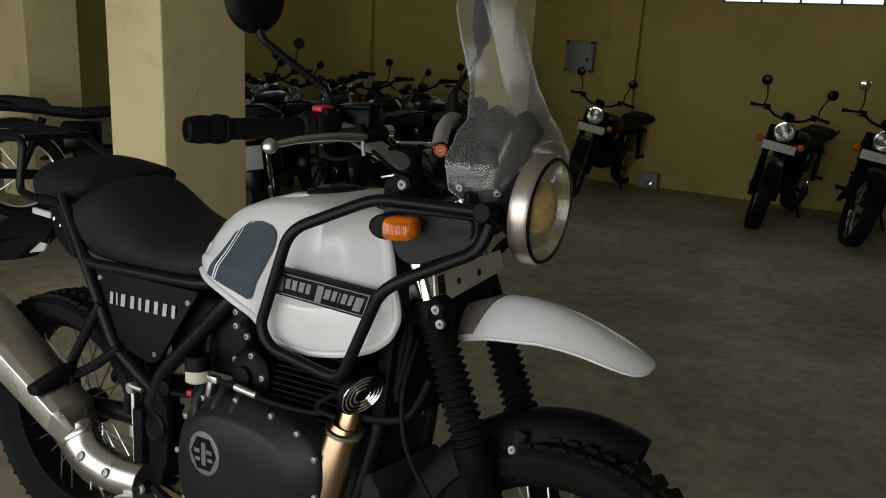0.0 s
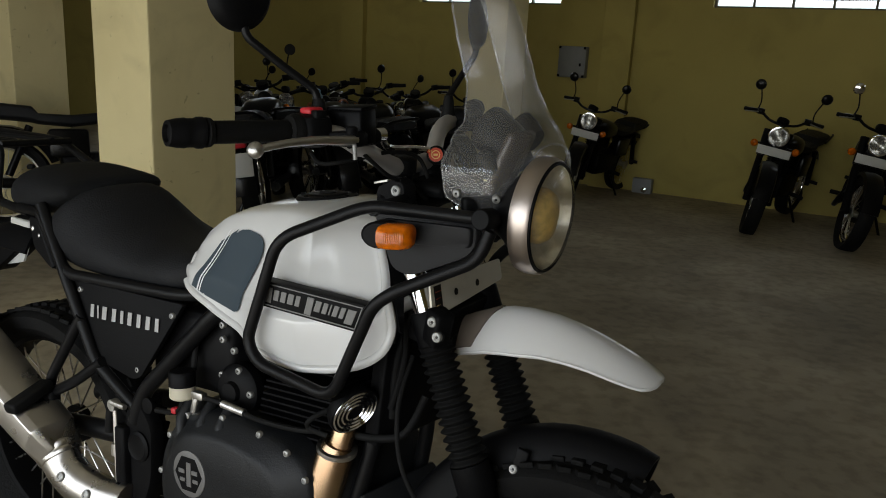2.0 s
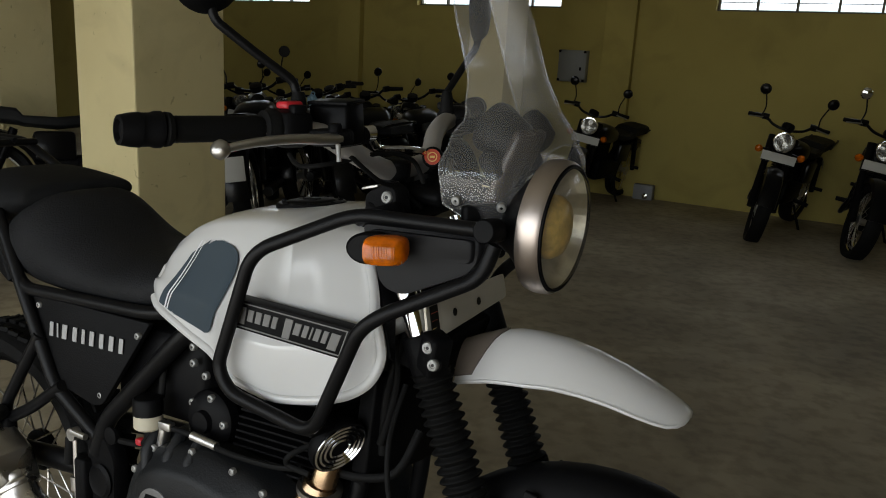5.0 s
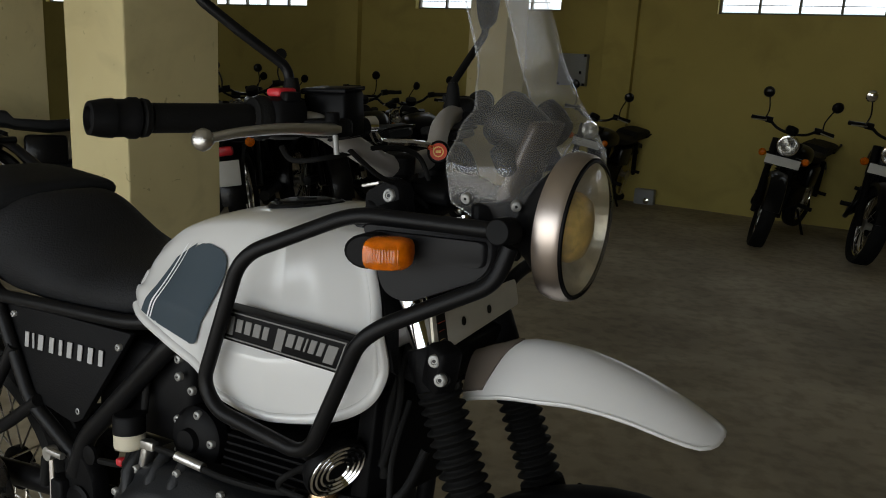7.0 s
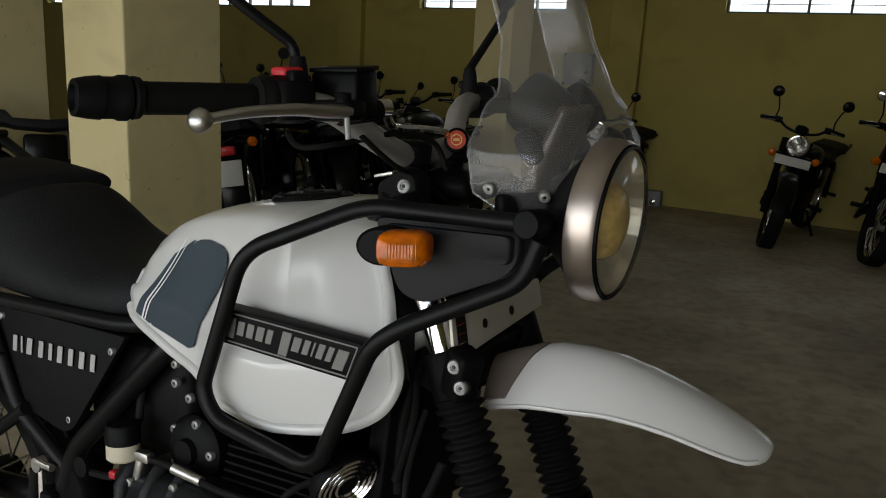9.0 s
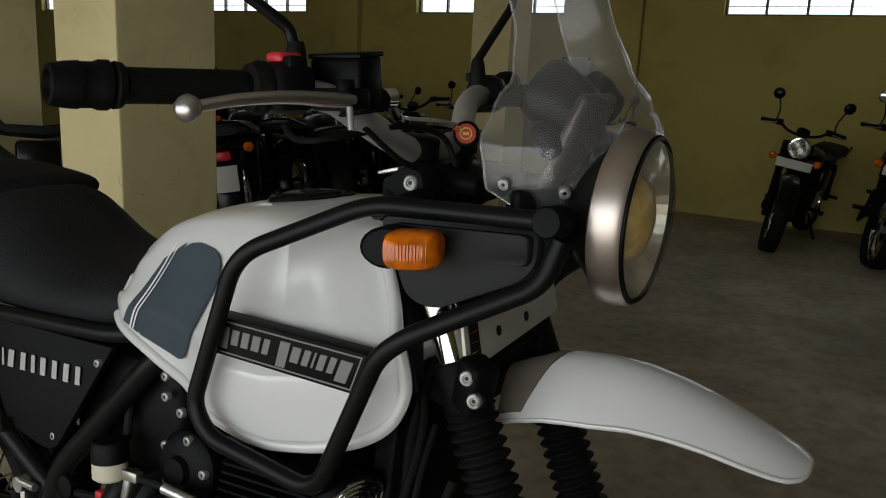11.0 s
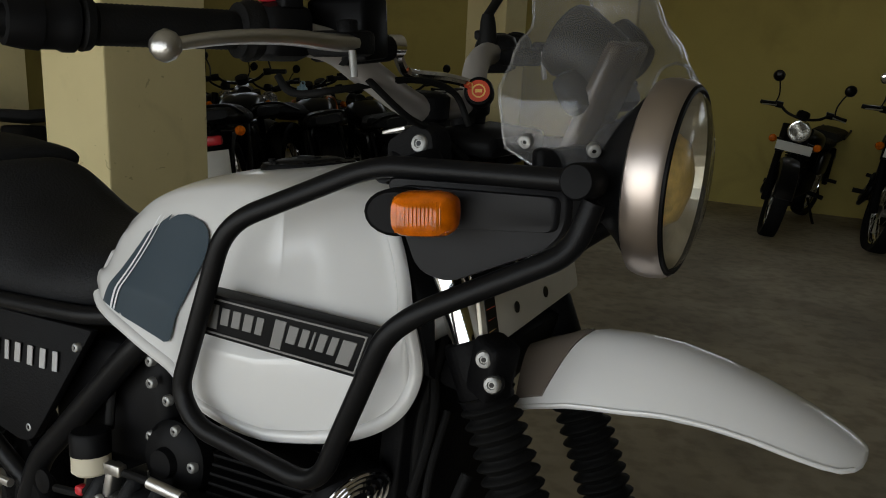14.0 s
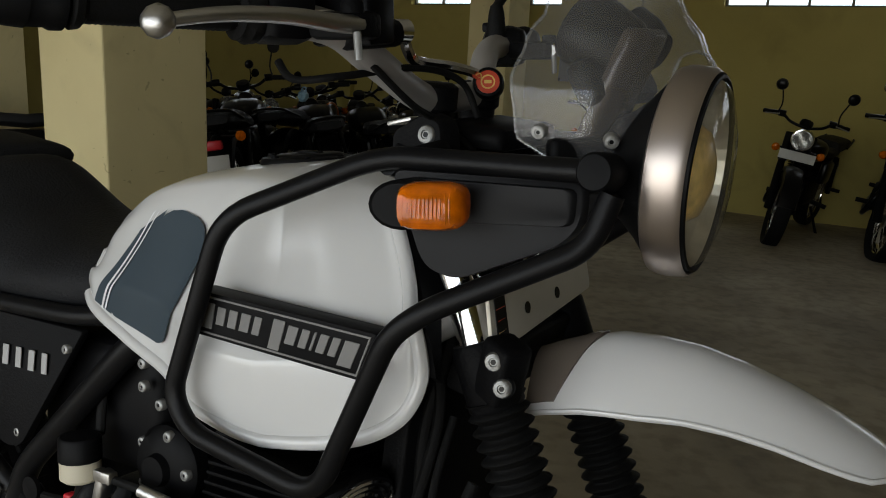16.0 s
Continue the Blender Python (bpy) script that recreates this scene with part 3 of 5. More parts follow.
    for x, w, z0, z1 in ((-0.28, 0.09, 0.78, 0.84), (-0.2, 0.12, 0.76, 0.86), (0.0, 0.13, 0.75, 0.86), (0.2, 0.13, 0.73, 0.84), (0.24, 0.14, 0.72, 0.79), (0.45, 0.14, 0.70, 0.78), (0.62, 0.09, 0.72, 0.80)):
        seat.append([Vector((x, w * math.copysign(abs(math.cos(t)) ** 0.5, math.cos(t)), (z0 + z1) / 2 + (z1 - z0) / 2 * math.copysign(abs(math.sin(t)) ** 0.6, math.sin(t)))) for t in [2 * math.pi * j / 16 for j in range(16)]])
    part("seat", loft(seat), M_SEAT, b, "black vinyl seat")
    part("grab_rail", tube(fillet([(0.0, -0.14, 0.79), (-0.30, -0.12, 0.86), (-0.36, 0, 0.87), (-0.30, 0.12, 0.86), (0.0, 0.14, 0.79)], 0.08), 0.01, 8), M_DARK, b)
    eng = part("engine", box(P(0.62, 0, 0.40), 0.52, 0.22, 0.24, 0.05), M_MATTE, b, "black engine block")
    part("crankcase_cover", lathe([(0.12, 0), (0.125, 0.02), (0.11, 0.045), (0.001, 0.05)], (0.66, -0.11, 0.40), (0, -1, 0), 22), M_MATTE, eng)
    for i in range(8):
        part("fin", box(P(0.80 + 0.008 * i, 0, 0.52 + 0.022 * i), 0.17, 0.17, 0.008), M_MATTE, eng, smooth=False)
    part("downtube", tube([(1.06, 0, 0.80), (0.98, 0, 0.45), (0.9, 0, 0.24)], 0.018, 8), M_DARK, b)
    if plated:
        part("tail_light", box(P(-0.37, 0, 0.66), 0.05, 0.1, 0.06, 0.015), M_RED, b, "red tail light")
    if plated:
        part("rear_plate", box(P(-0.42, 0, 0.52) @ Matrix.Rotation(0.25, 4, "Y"), 0.006, 0.165, 0.165, 0.004), M_PLWHITE, b, "blank pale rear number plate")
    part("side_stand", tube([(0.5, 0.12, 0.27), (0.46, 0.25, 0.02)], 0.012, 8), M_DARK, b)
    return b


def stand(x, y, heading, lean=-11, size=1.03):
    """A pose on the floor: heading in degrees from the x axis, leaning on the side stand."""
    return Matrix.Translation((x, y, ground_z(x, y) + 0.002)) @ Matrix.Rotation(radians(heading), 4, "Z") @ Matrix.Rotation(radians(lean), 4, "X") @ Matrix.Scale(size, 4)


def by_wheel(x, y, heading, size):
    """The rear axle's place for a motorcycle whose front tyre stands at x, y."""
    h = radians(heading)
    return x - 1.36 * size * math.cos(h), y - 1.36 * size * math.sin(h)


row = ((2.71, 6.92, 230, 1.02, M_DARK, "black roadster leaning on its side stand by the wall", False),
       (3.35, 6.44, 234, 1.03, M_DARK, "black roadster with a chrome mirror and spoked wheels", True),
       (1.22, 7.96, 232, 0.99, M_DARK, "black roadster parked in the corner by the pilaster", False))
for x, y, h, sz, tm, lab, rm in row:
    xx, yy = by_wheel(x, y, h, sz)
    roadster(lab, stand(xx, yy, h, -11, sz), tm, "motorcycles along the window wall", 20, rm)

far = ((-2.20, 8.24, -64, "black roadster in the dim back row"),
       (-1.85, 8.50, -70, "black roadster beside another in the back row"),
       (-0.54, 8.20, -60, "black roadster with upright mirrors in the back row"),
       (0.20, 8.50, -66, "black roadster half hidden by the pillar"),
       (-2.99, 8.35, -64, "black roadster at the dim end of the row"))
for x, y, h, lab in far:
    xx, yy = by_wheel(x, y, h, 0.95)
    roadster(lab, stand(xx, yy, h, -10, 0.95), M_DARK, "motorcycles in the back row", 8)
for x, y, h in ((-0.74, 6.47, 104), (-0.26, 6.66, 107), (0.23, 7.02, 110)):
    roadster("black roadster in the tightly parked middle row", stand(x, y, h, -10, 1.0), M_DARK, "motorcycles in the back row", 10, plated=False)
near = ((-1.36, 5.85, 95, 1.03, 0, "black roadster seen from behind with a blank plate"),
        (-1.14, 6.77, 81, 1.02, 1, "black roadster with an orange tank line"),
        (-3.02, 5.32, 29, 1.00, 0, "black roadster with a grab rail beside the pillar"))
for x, y, h, sz, accent, lab in near:
    rb = roadster(lab, stand(x, y, h, -9, sz), M_DARK, "motorcycles in the middle of the hall", 10, plated=not accent)
    if accent:
        for k in (-1, 1):
            part("tank_line", tube(catmull([(0.66, 0.135 * k, 0.80), (0.75, 0.158 * k, 0.86), (0.90, 0.166 * k, 0.85), (1.02, 0.150 * k, 0.80), (1.0, 0.160 * k, 0.73)], 6), 0.010, 8), M_ORANGEP, rb, "orange painted line")

# a crumpled blue bag hangs on a handlebar of the middle row
bag = thing("plastic_bag", "crumpled light blue plastic bag hanging on a handlebar", "bag", P(-0.99, 6.12, 0.875))
bm = bmesh.new()
bmesh.ops.create_icosphere(bm, subdivisions=4, radius=1.0)
for v in bm.verts:
    q = 1 + 0.30 * noise.noise(v.co * 2.3) + 0.14 * noise.noise(v.co * 6.0)
    v.co = Vector((v.co.x * 0.036 * q, v.co.y * 0.030 * q, v.co.z * 0.042 * q))
part("body", bm, M_BLUE, bag)
part("handle", tube(catmull([(0.012, 0, 0.03), (0.018, 0.006, 0.054), (0.0, 0.0, 0.06), (-0.012, 0, 0.03)], 4), 0.005, 6), M_BLUE, bag)
# ---------------------------------------------------------------- the white adventure motorcycle
# x ahead, y to its left, z up; it leans a little on its side stand
BIKE = Matrix(((0.87702, 0.48029, -0.01248, -0.9233), (-0.47809, 0.87499, 0.07633, 1.8407), (0.04758, -0.06098, 0.997, -0.079), (0, 0, 0, 1)))
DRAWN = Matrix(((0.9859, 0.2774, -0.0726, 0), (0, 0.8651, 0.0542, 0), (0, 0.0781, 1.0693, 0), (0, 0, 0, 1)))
bike = thing("motorcycle", "white adventure motorcycle with black tank guards on the concrete", "motorcycle", BIKE)
STEER = 10.0
turn = Matrix.Rotation(radians(STEER), 4, "Z")
FORK = P(1.187, 0, 0.678) @ turn         # steering frame: x ahead of the fork


def sf(x, y, z):
    """A point of the steering frame; z is the height itself."""
    return FORK @ Vector((x, y, z - 0.678))


def leg(y, z):
    """A point on the fork leg's axis at the height z."""
    return sf(0.335 * (0.678 - z) + 0.006, y, z)


# wheels
FW = sf(0.190, 0, 0.250)
wheel(bike, Vector((1.346, 0.022, 0.270)), 0.325, 0.098, Matrix.Rotation(radians(-1), 4, "Z"), True, 36, True)
wheel(bike, Vector((0.0, -0.012, 0.346)), 0.324, 0.130, Matrix(), False, 32, True)
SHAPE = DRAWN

# fork legs
for k in (-1, 1):
    y = 0.104 * k
    part("fork_tube", tube([leg(y, 0.93), leg(y, 0.60)], 0.0195, 18), M_CHROME, bike, "chrome fork tube")
    # gaiter: a bellows
    path, rad = [], []
    n = 30
    for i in range(n * 4 + 1):
        z = 0.736 - (0.736 - 0.535) * i / (n * 4)
        path.append(leg(y, z))
        rad.append(0.0282 + 0.0042 * math.cos(2 * math.pi * i / 8) - 0.002 * (1 - i / (n * 4)))
    part("gaiter", tube(path, rad, 20), M_GRIP, bike, "black rubber fork gaiter")
    part("fork_slider", tube([leg(y, 0.545), leg(y, 0.50), leg(y, 0.495), leg(y, 0.28)], [0.033, 0.033, 0.028, 0.026], 16), M_MATTE, bike, "black fork slider")
    part("fork_foot", tube([leg(y, 0.29), leg(y, 0.24)], [0.026, 0.03], 14), M_ALU, bike)
# clamps
for z, h, nm in ((0.757, 0.066, "lower_yoke"), (0.955, 0.03, "upper_yoke")):
    bm = bmesh.new()
    d = (leg(0, 0) - leg(0, 1)).normalized()
    for k in (-1, 1):
        turned(bm, [(0.025, -h / 2), (0.0275, -h / 2 + 0.004), (0.0275, h / 2 - 0.004), (0.025, h / 2)], leg(0.104 * k, z), d, 20)
    block(bm, FORK @ P(0.335 * (0.678 - z) - 0.012, 0, z - 0.678) @ Matrix.Rotation(0.32, 4, "Y"), 0.05, 0.20, h * 0.9, 0.008)
    yoke = part(nm, bm, M_MATTE, bike, "black cast fork clamp")
    if nm == "lower_yoke":
        part("clamp_lug", box(Matrix.Translation((1.2130, -0.124, 0.7695)) @ Matrix.Rotation(radians(-18), 4, "Z") @ Matrix.Rotation(0.32, 4, "Y"), 0.036, 0.034, 0.060, 0.006), M_MATTE, yoke)
        for q in ((1.2165, -0.1425, 0.7825), (1.2245, -0.1410, 0.7590)):
            bolt("bolt", q, (0.30, -0.95, 0.05), 0.0088, yoke)

# number plate bracket between the fork tubes
plate_pts = fillet([sf(x - 0.02, y, z) for x, y, z in ((0.006, -0.128, 0.838), (0.006, 0.136, 0.834), (0.012, 0.136, 0.797), (0.012, -0.128, 0.780))], 0.008, 4, True)
npl = part("number_plate_bracket", plate(plate_pts, FORK.to_3x3() @ Vector((0.004, 0, 0.0015)), 0.1), M_PLATE, bike, "bare silver number plate bracket")
pn = (FORK.to_3x3() @ Vector((0.98, 0, 0.14))).normalized()
# the plate isn't pierced: dark discs paint the shade of two screw holes
for y in (-0.045, 0.035):
    part("hole_shade", lathe([(0.006, 0), (0.006, 0.001), (0.001, 0.001)], sf(-0.010, y, 0.810) + pn * 0.0042, pn, 12), M_DARK, npl, "dark disc for the shade inside a screw hole")
st = [sf(-0.0135 + q, y, z) + pn * 0.0048 for y, z, q in ((-0.120, 0.832, 0), (-0.096, 0.832, 0), (-0.094, 0.790, 0.005), (-0.118, 0.788, 0.005))]
stk = part("sticker", plate(st, pn * 0.0006), M_DARK, npl, "small black and copper sticker", smooth=False)
for i in range(4):
    z = 0.822 - 0.011 * i
    w = (0.010, 0.008, 0.009, 0.006)[i]
    q = 0.018 * (0.828 - z) / 0.047
    part("print_bar", plate([sf(-0.0135 + q * 0.3, y, zz) + pn * 0.0056 for y, zz in ((-0.107 - w, z), (-0.107 + w, z), (-0.107 + w, z - 0.005), (-0.107 - w, z - 0.005))], pn * 0.0004), M_COPPER if i < 2 else M_BRASS, stk, smooth=False)


# mudguards: an arched shell swept over stations
def arched(stations, n=12, thick=0.004):
    """stations: (centre, across, up, half width, drop) from back to front; a shell with a thickness."""
    outer, inner = [], []
    for c, across, up, w, drop, crown in stations:
        ro, ri = [], []
        for j in range(n + 1):
            t = -1 + 2 * j / n
            h = -drop * abs(t) ** crown
            p = Vector(c) + Vector(across) * (w * t) + Vector(up) * h
            ro.append(p)
            ri.append(Vector(c) + Vector(across) * ((w - thick) * t) + Vector(up) * (h - thick))
        outer.append(ro)
        inner.append(ri)
    return loft([a + b[::-1] for a, b in zip(outer, inner)])


ACR = FORK.to_3x3() @ Vector((0, 1, 0))
BEAK = ((-0.030, 0.764, 0.046, 0.055), (-0.005, 0.772, 0.049, 0.058), (0.02, 0.778, 0.053, 0.060), (0.04, 0.784, 0.058, 0.062), (0.075, 0.789, 0.066, 0.063), (0.12, 0.788, 0.071, 0.060), (0.17, 0.782, 0.073, 0.052), (0.22, 0.770, 0.072, 0.044), (0.27, 0.754, 0.070, 0.036), (0.32, 0.735, 0.066, 0.029), (0.350, 0.7215, 0.060, 0.023), (0.370, 0.7120, 0.052, 0.018), (0.383, 0.7050, 0.040, 0.012), (0.390, 0.7005, 0.026, 0.007), (0.393, 0.698, 0.010, 0.002))
beak = [(sf(0.018 + 0.800 * x, 0, z - 0.004), ACR, (0, 0, 1), w, drop, 2.2) for x, z, w, drop in BEAK]
bk = part("beak_mudguard", arched(beak, 16, 0.005), M_WHITE, bike, "glossy white high front mudguard")


def on_beak(x, t, lift):
    """A point over the beak's skin: x along it, t across from -1 to 1."""
    for a, b in zip(BEAK, BEAK[1:]):
        if x <= b[0]:
            break
    q = min(1, max(0, (x - a[0]) / (b[0] - a[0])))
    z, w, drop = [a[i] + (b[i] - a[i]) * q for i in (1, 2, 3)]
    return sf(0.018 + 0.800 * x, 0, z - 0.004 + lift) + ACR * ((w + lift) * t) - Vector((0, 0, drop * abs(t) ** 2.2))


lining = []
for i in range(9):
    row_o = [on_beak(-0.031 + (0.088 - 0.050 * abs(-1 + j / 8) ** 1.3) * i / 8, (-1 + j / 8) * 0.93, 0.0022) for j in range(17)]
    row_i = [on_beak(-0.031 + (0.088 - 0.050 * abs(-1 + j / 8) ** 1.3) * i / 8, (-1 + j / 8) * 0.93, -0.0010) for j in range(17)]
    lining.append(row_o + row_i[::-1])
part("rear_liner", loft(lining), M_TAN, bk, "glossy smoked brown inner panel")
edge = [sf(0.018 + 0.800 * x, -w, z - d - 0.004) for x, z, w, d in BEAK[:-2]]
part("edge_roll", tube(catmull(edge, 4), 0.0022, 8), M_WHITE, bk)
# low mudguard hugging the tyre
low_g = []
for i in range(19):
    a = radians(178 - 112 * i / 18)
    r = 0.344
    c = FW + FORK.to_3x3() @ Vector((r * math.cos(a), 0, r * math.sin(a)))
    u = FORK.to_3x3() @ Vector((math.cos(a), 0, math.sin(a)))
    low_g.append((c, ACR, u, 0.062 if 0 < i < 18 else 0.05, 0.062, 3.0))
lg = part("front_mudguard", arched(low_g, 14, 0.005), M_PLASTIC, bike, "matte black front mudguard hugging the tyre")
for k in (-1, 1):
    o = FW + FORK.to_3x3() @ Vector((-0.075, 0.066 * k, 0.27))
    part("fender_stay", box(Matrix.Translation(o) @ turn @ Matrix.Rotation(0.3, 4, "Y"), 0.022, 0.008, 0.10, 0.003), M_PLASTIC, lg)
    bolt("bolt", FW + FORK.to_3x3() @ Vector((-0.075, 0.074 * k, 0.285)), FORK.to_3x3() @ Vector((0, k, 0.3)), 0.008, lg)

# ---- fuel tank
TANK = ((0.612, 0.768, 0.128, 0.133, 0.790, 0.100, 0.832, 0.850), (0.64, 0.757, 0.143, 0.148, 0.790, 0.112, 0.855, 0.876), (0.69, 0.742, 0.152, 0.156, 0.790, 0.120, 0.884, 0.906),
        (0.74, 0.728, 0.157, 0.160, 0.790, 0.124, 0.902, 0.926), (0.79, 0.719, 0.161, 0.164, 0.785, 0.128, 0.912, 0.936), (0.82, 0.713, 0.165, 0.169, 0.778, 0.132, 0.916, 0.940),
        (0.86, 0.703, 0.178, 0.189, 0.766, 0.140, 0.918, 0.942), (0.905, 0.691, 0.200, 0.214, 0.758, 0.150, 0.918, 0.943), (0.95, 0.681, 0.204, 0.219, 0.758, 0.155, 0.919, 0.942), (0.985, 0.680, 0.205, 0.220, 0.758, 0.157, 0.920, 0.942),
        (0.992, 0.680, 0.204, 0.2185, 0.758, 0.155, 0.920, 0.942), (1.03, 0.683, 0.197, 0.209, 0.762, 0.144, 0.920, 0.941), (1.07, 0.690, 0.189, 0.198, 0.769, 0.132, 0.920, 0.940), (1.105, 0.700, 0.182, 0.189, 0.776, 0.121, 0.919, 0.938), (1.132, 0.716, 0.174, 0.180, 0.785, 0.112, 0.917, 0.935), (1.148, 0.737, 0.170, 0.180, 0.795, 0.114, 0.914, 0.931), (1.154, 0.762, 0.163, 0.172, 0.805, 0.109, 0.910, 0.927))


def tank_half(s):
    x, zb, wb, wm, zm, ws, zs, zt = s
    # the flank is drawn in between the lower bulge and the shoulder
    q = min(1, max(0, (x - 0.82) / 0.07))
    da, db, dc = [0.002 + 0.010 * q * q * (3 - 2 * q) * (1 - 0.8 * min(1, max(0, (x - edge) / 0.026))) for edge in (1.036, 1.030, 1.024)]
    pts = [(0.0, zb + 0.075), (wb * 0.86, zb + 0.055), (wb * 0.97, zb), (wb + 0.004, zb + 0.006), (wb + (wm - wb) * 0.6, zb + (zm - zb) * 0.35), (wm, zm), (wm - 0.004, zm + 0.012),
           (ws + (wm - ws) * 0.66 - da * 0.6, zm + (zs - zm) * 0.32), (ws + (wm - ws) * 0.40 - db, zm + (zs - zm) * 0.58), (ws + (wm - ws) * 0.14 - dc * 0.4, zm + (zs - zm) * 0.84), (ws - 0.006, zs),
           (ws * 0.84, zs + (zt - zs) * 0.50), (ws * 0.5, zs + (zt - zs) * 0.86), (0.0, zt)]
    return pts


rings = []
dense = []
for a, b in zip(TANK, TANK[1:]):
    for j in range(4):
        dense.append(tuple(u + (v - u) * j / 4 for u, v in zip(a, b)))
dense.append(TANK[-1])
# soften the stations
soft_t = [dense[0]] + [tuple((p + 2 * q + r) / 4 for p, q, r in zip(a, b, c)) for a, b, c in zip(dense, dense[1:], dense[2:])] + [dense[-1]]
def rake(x, z):
    """The tank's front edge leans back towards the top."""
    return x - max(0, x - 0.95) / 0.204 * 0.76 * max(0, z - 0.80) + slant(x) * (z - 0.80)


def far_side(v):
    """The left half is cut back at the front to clear the steering lock."""
    q = max(0, v.x - 1.02)
    return Vector((v.x - 0.6 * q, -v.y * (1 - 1.3 * q), v.z))


def slant(x):
    """The bulge behind the knee hollow runs obliquely."""
    t = min(1, max(0, (x - 0.70) / 0.11)) if x < 0.85 else min(1, max(0, (0.965 - x) / 0.10))
    return 0.30 * t * t * (3 - 2 * t)


for s in soft_t:
    h = catmull([(rake(s[0], z), -y, z) for y, z in tank_half(s)], 3)
    rings.append([v for v in h] + [far_side(v) for v in h[-2:0:-1]])
tank = part("fuel_tank", loft(rings), M_WHITE, bike, "pearl white painted steel fuel tank")


def flank(x, z, lift=0.0):
    """A point on the tank's right flank."""
    seen = x
    for _ in range(12):
        x += 0.8 * (seen - rake(x, z))
    i = min(range(len(soft_t)), key=lambda k: abs(soft_t[k][0] - x))
    j = min(len(soft_t) - 2, max(0, i if soft_t[i][0] <= x else i - 1))
    a, b = soft_t[j], soft_t[j + 1]
    t = min(1, max(0, (x - a[0]) / max(1e-6, b[0] - a[0])))
    out = []
    for s in (a, b):
        h = [(v.x, v.y) for v in catmull([(q[0], q[1], 0) for q in tank_half(s)], 3)][6:34]
        y = h[-1][0]
        for (y0, z0), (y1, z1) in zip(h, h[1:]):
            if z0 <= z <= z1:
                y = y0 + (y1 - y0) * (z - z0) / max(1e-6, z1 - z0)
                break
        else:
            y = h[0][0] if z < h[0][1] else h[-1][0]
        out.append(y)
    return Vector((seen, -(out[0] + (out[1] - out[0]) * t) - lift, z))


def patch(corners, lift, nu=10, nv=12, round_top=0.0):
    """A film on the flank between four corners (x, z): bottom left, bottom right, top right, top left."""
    bm = bmesh.new()
    bl, br, tr, tl = [Vector(c) for c in corners]
    g = []
    for j in range(nv + 1):
        v = j / nv
        l, r = bl.lerp(tl, v), br.lerp(tr, v)
        k = 0.0
        if round_top and v > 1 - round_top:
            q = (v - 1 + round_top) / round_top
            k = 0.5 * (1 - math.sqrt(max(0, 1 - q * q))) * 0.7
        if round_top and v < 0.10:
            q = (0.10 - v) / 0.10
            k = 0.5 * (1 - math.sqrt(max(0, 1 - q * q))) * 0.22
        g.append([bm.verts.new(flank(*(l.lerp(r, k + (1 - 2 * k) * i / nu)), lift)) for i in range(nu + 1)])
    for j in range(nv):
        for i in range(nu):
            bm.faces.new((g[j][i], g[j][i + 1], g[j + 1][i + 1], g[j + 1][i]))
    return bm


part("decal", patch([(0.683, 0.761), (0.796, 0.739), (0.860, 0.876), (0.757, 0.894)], 0.0046, 18, 30, 0.34), M_SLATE, tank, "slate grey knee decal")
part("decal", patch([(0.650, 0.771), (0.690, 0.760), (0.764, 0.886), (0.719, 0.860)], 0.0048, 10, 30), M_SLATE, tank, "slate grey decal edge")
for a, w in ((0.0, 0.0042), (0.0085, 0.0032)):
    part("stripe", patch([(0.669 + a, 0.766), (0.669 + a + w, 0.765), (0.7400 + a + w, 0.884), (0.7400 + a, 0.881)], 0.0064, 3, 30), M_STRIPE, tank, "thin white pinstripe")
# raised lip along the lower and the front edge
last = soft_t[-1]
lip = [Vector((rake(s[0], s[1] + 0.003), -(s[2] + 0.003), s[1] + 0.003)) for s in soft_t[::3]] + [Vector((rake(last[0], z), -y, z)) for y, z in tank_half(last)[4:11]]
part("tank_lip", tube(catmull(lip, 3), 0.0074, 10), M_WHITE, tank)
# dark sheet stands in for the shaded hollow in the tank's front
front_edge = [Vector((rake(last[0], z) + 0.004, -y * 0.955, z - 0.006)) for y, z in tank_half(last)]
part("neck_shade", plate(front_edge + [far_side(v) for v in front_edge[-2:0:-1]], (0.006, 0, 0)), M_MATTE, tank, "dark sheet for the shaded hollow ahead of the tank")
# filler cap
cap = part("filler_cap", lathe([(0.057, -0.012), (0.059, 0.000), (0.056, 0.004), (0.041, 0.005), (0.039, 0.007), (0.035, 0.008), (0.001, 0.008)], (0.858, 0, 0.938), (-0.03, 0, 1), 40), M_PLASTIC, tank, "black ringed filler cap")
for i in range(7):
    a = 2 * math.pi * i / 7
    bolt("bolt", (0.858 + 0.048 * math.cos(a), 0.048 * math.sin(a), 0.9425), (0, 0, 1), 0.0045, cap, M_MATTE)
part("cap_lock", box(P(0.858, 0, 0.9470), 0.03, 0.013, 0.003, 0.001), M_PLASTIC, cap)
# maker's badge with plain bars
bl, br, tr, tl = (0.911, 0.784), (1.121, 0.766), (1.142, 0.811), (0.916, 0.828)


def on_badge(u, v, lift):
    p = Vector(bl).lerp(Vector(br), u).lerp(Vector(tl).lerp(Vector(tr), u), v)
    y = -0.2215 + 0.012 * u
    return Vector((p.x, y - lift, p.y))


def badge_quad(u0, u1, v0, v1, lo, hi):
    return plate([on_badge(u, v, lo) for u, v in ((u0, v0), (u1, v0), (u1, v1), (u0, v1))], (0, lo - hi, 0), 0.0)


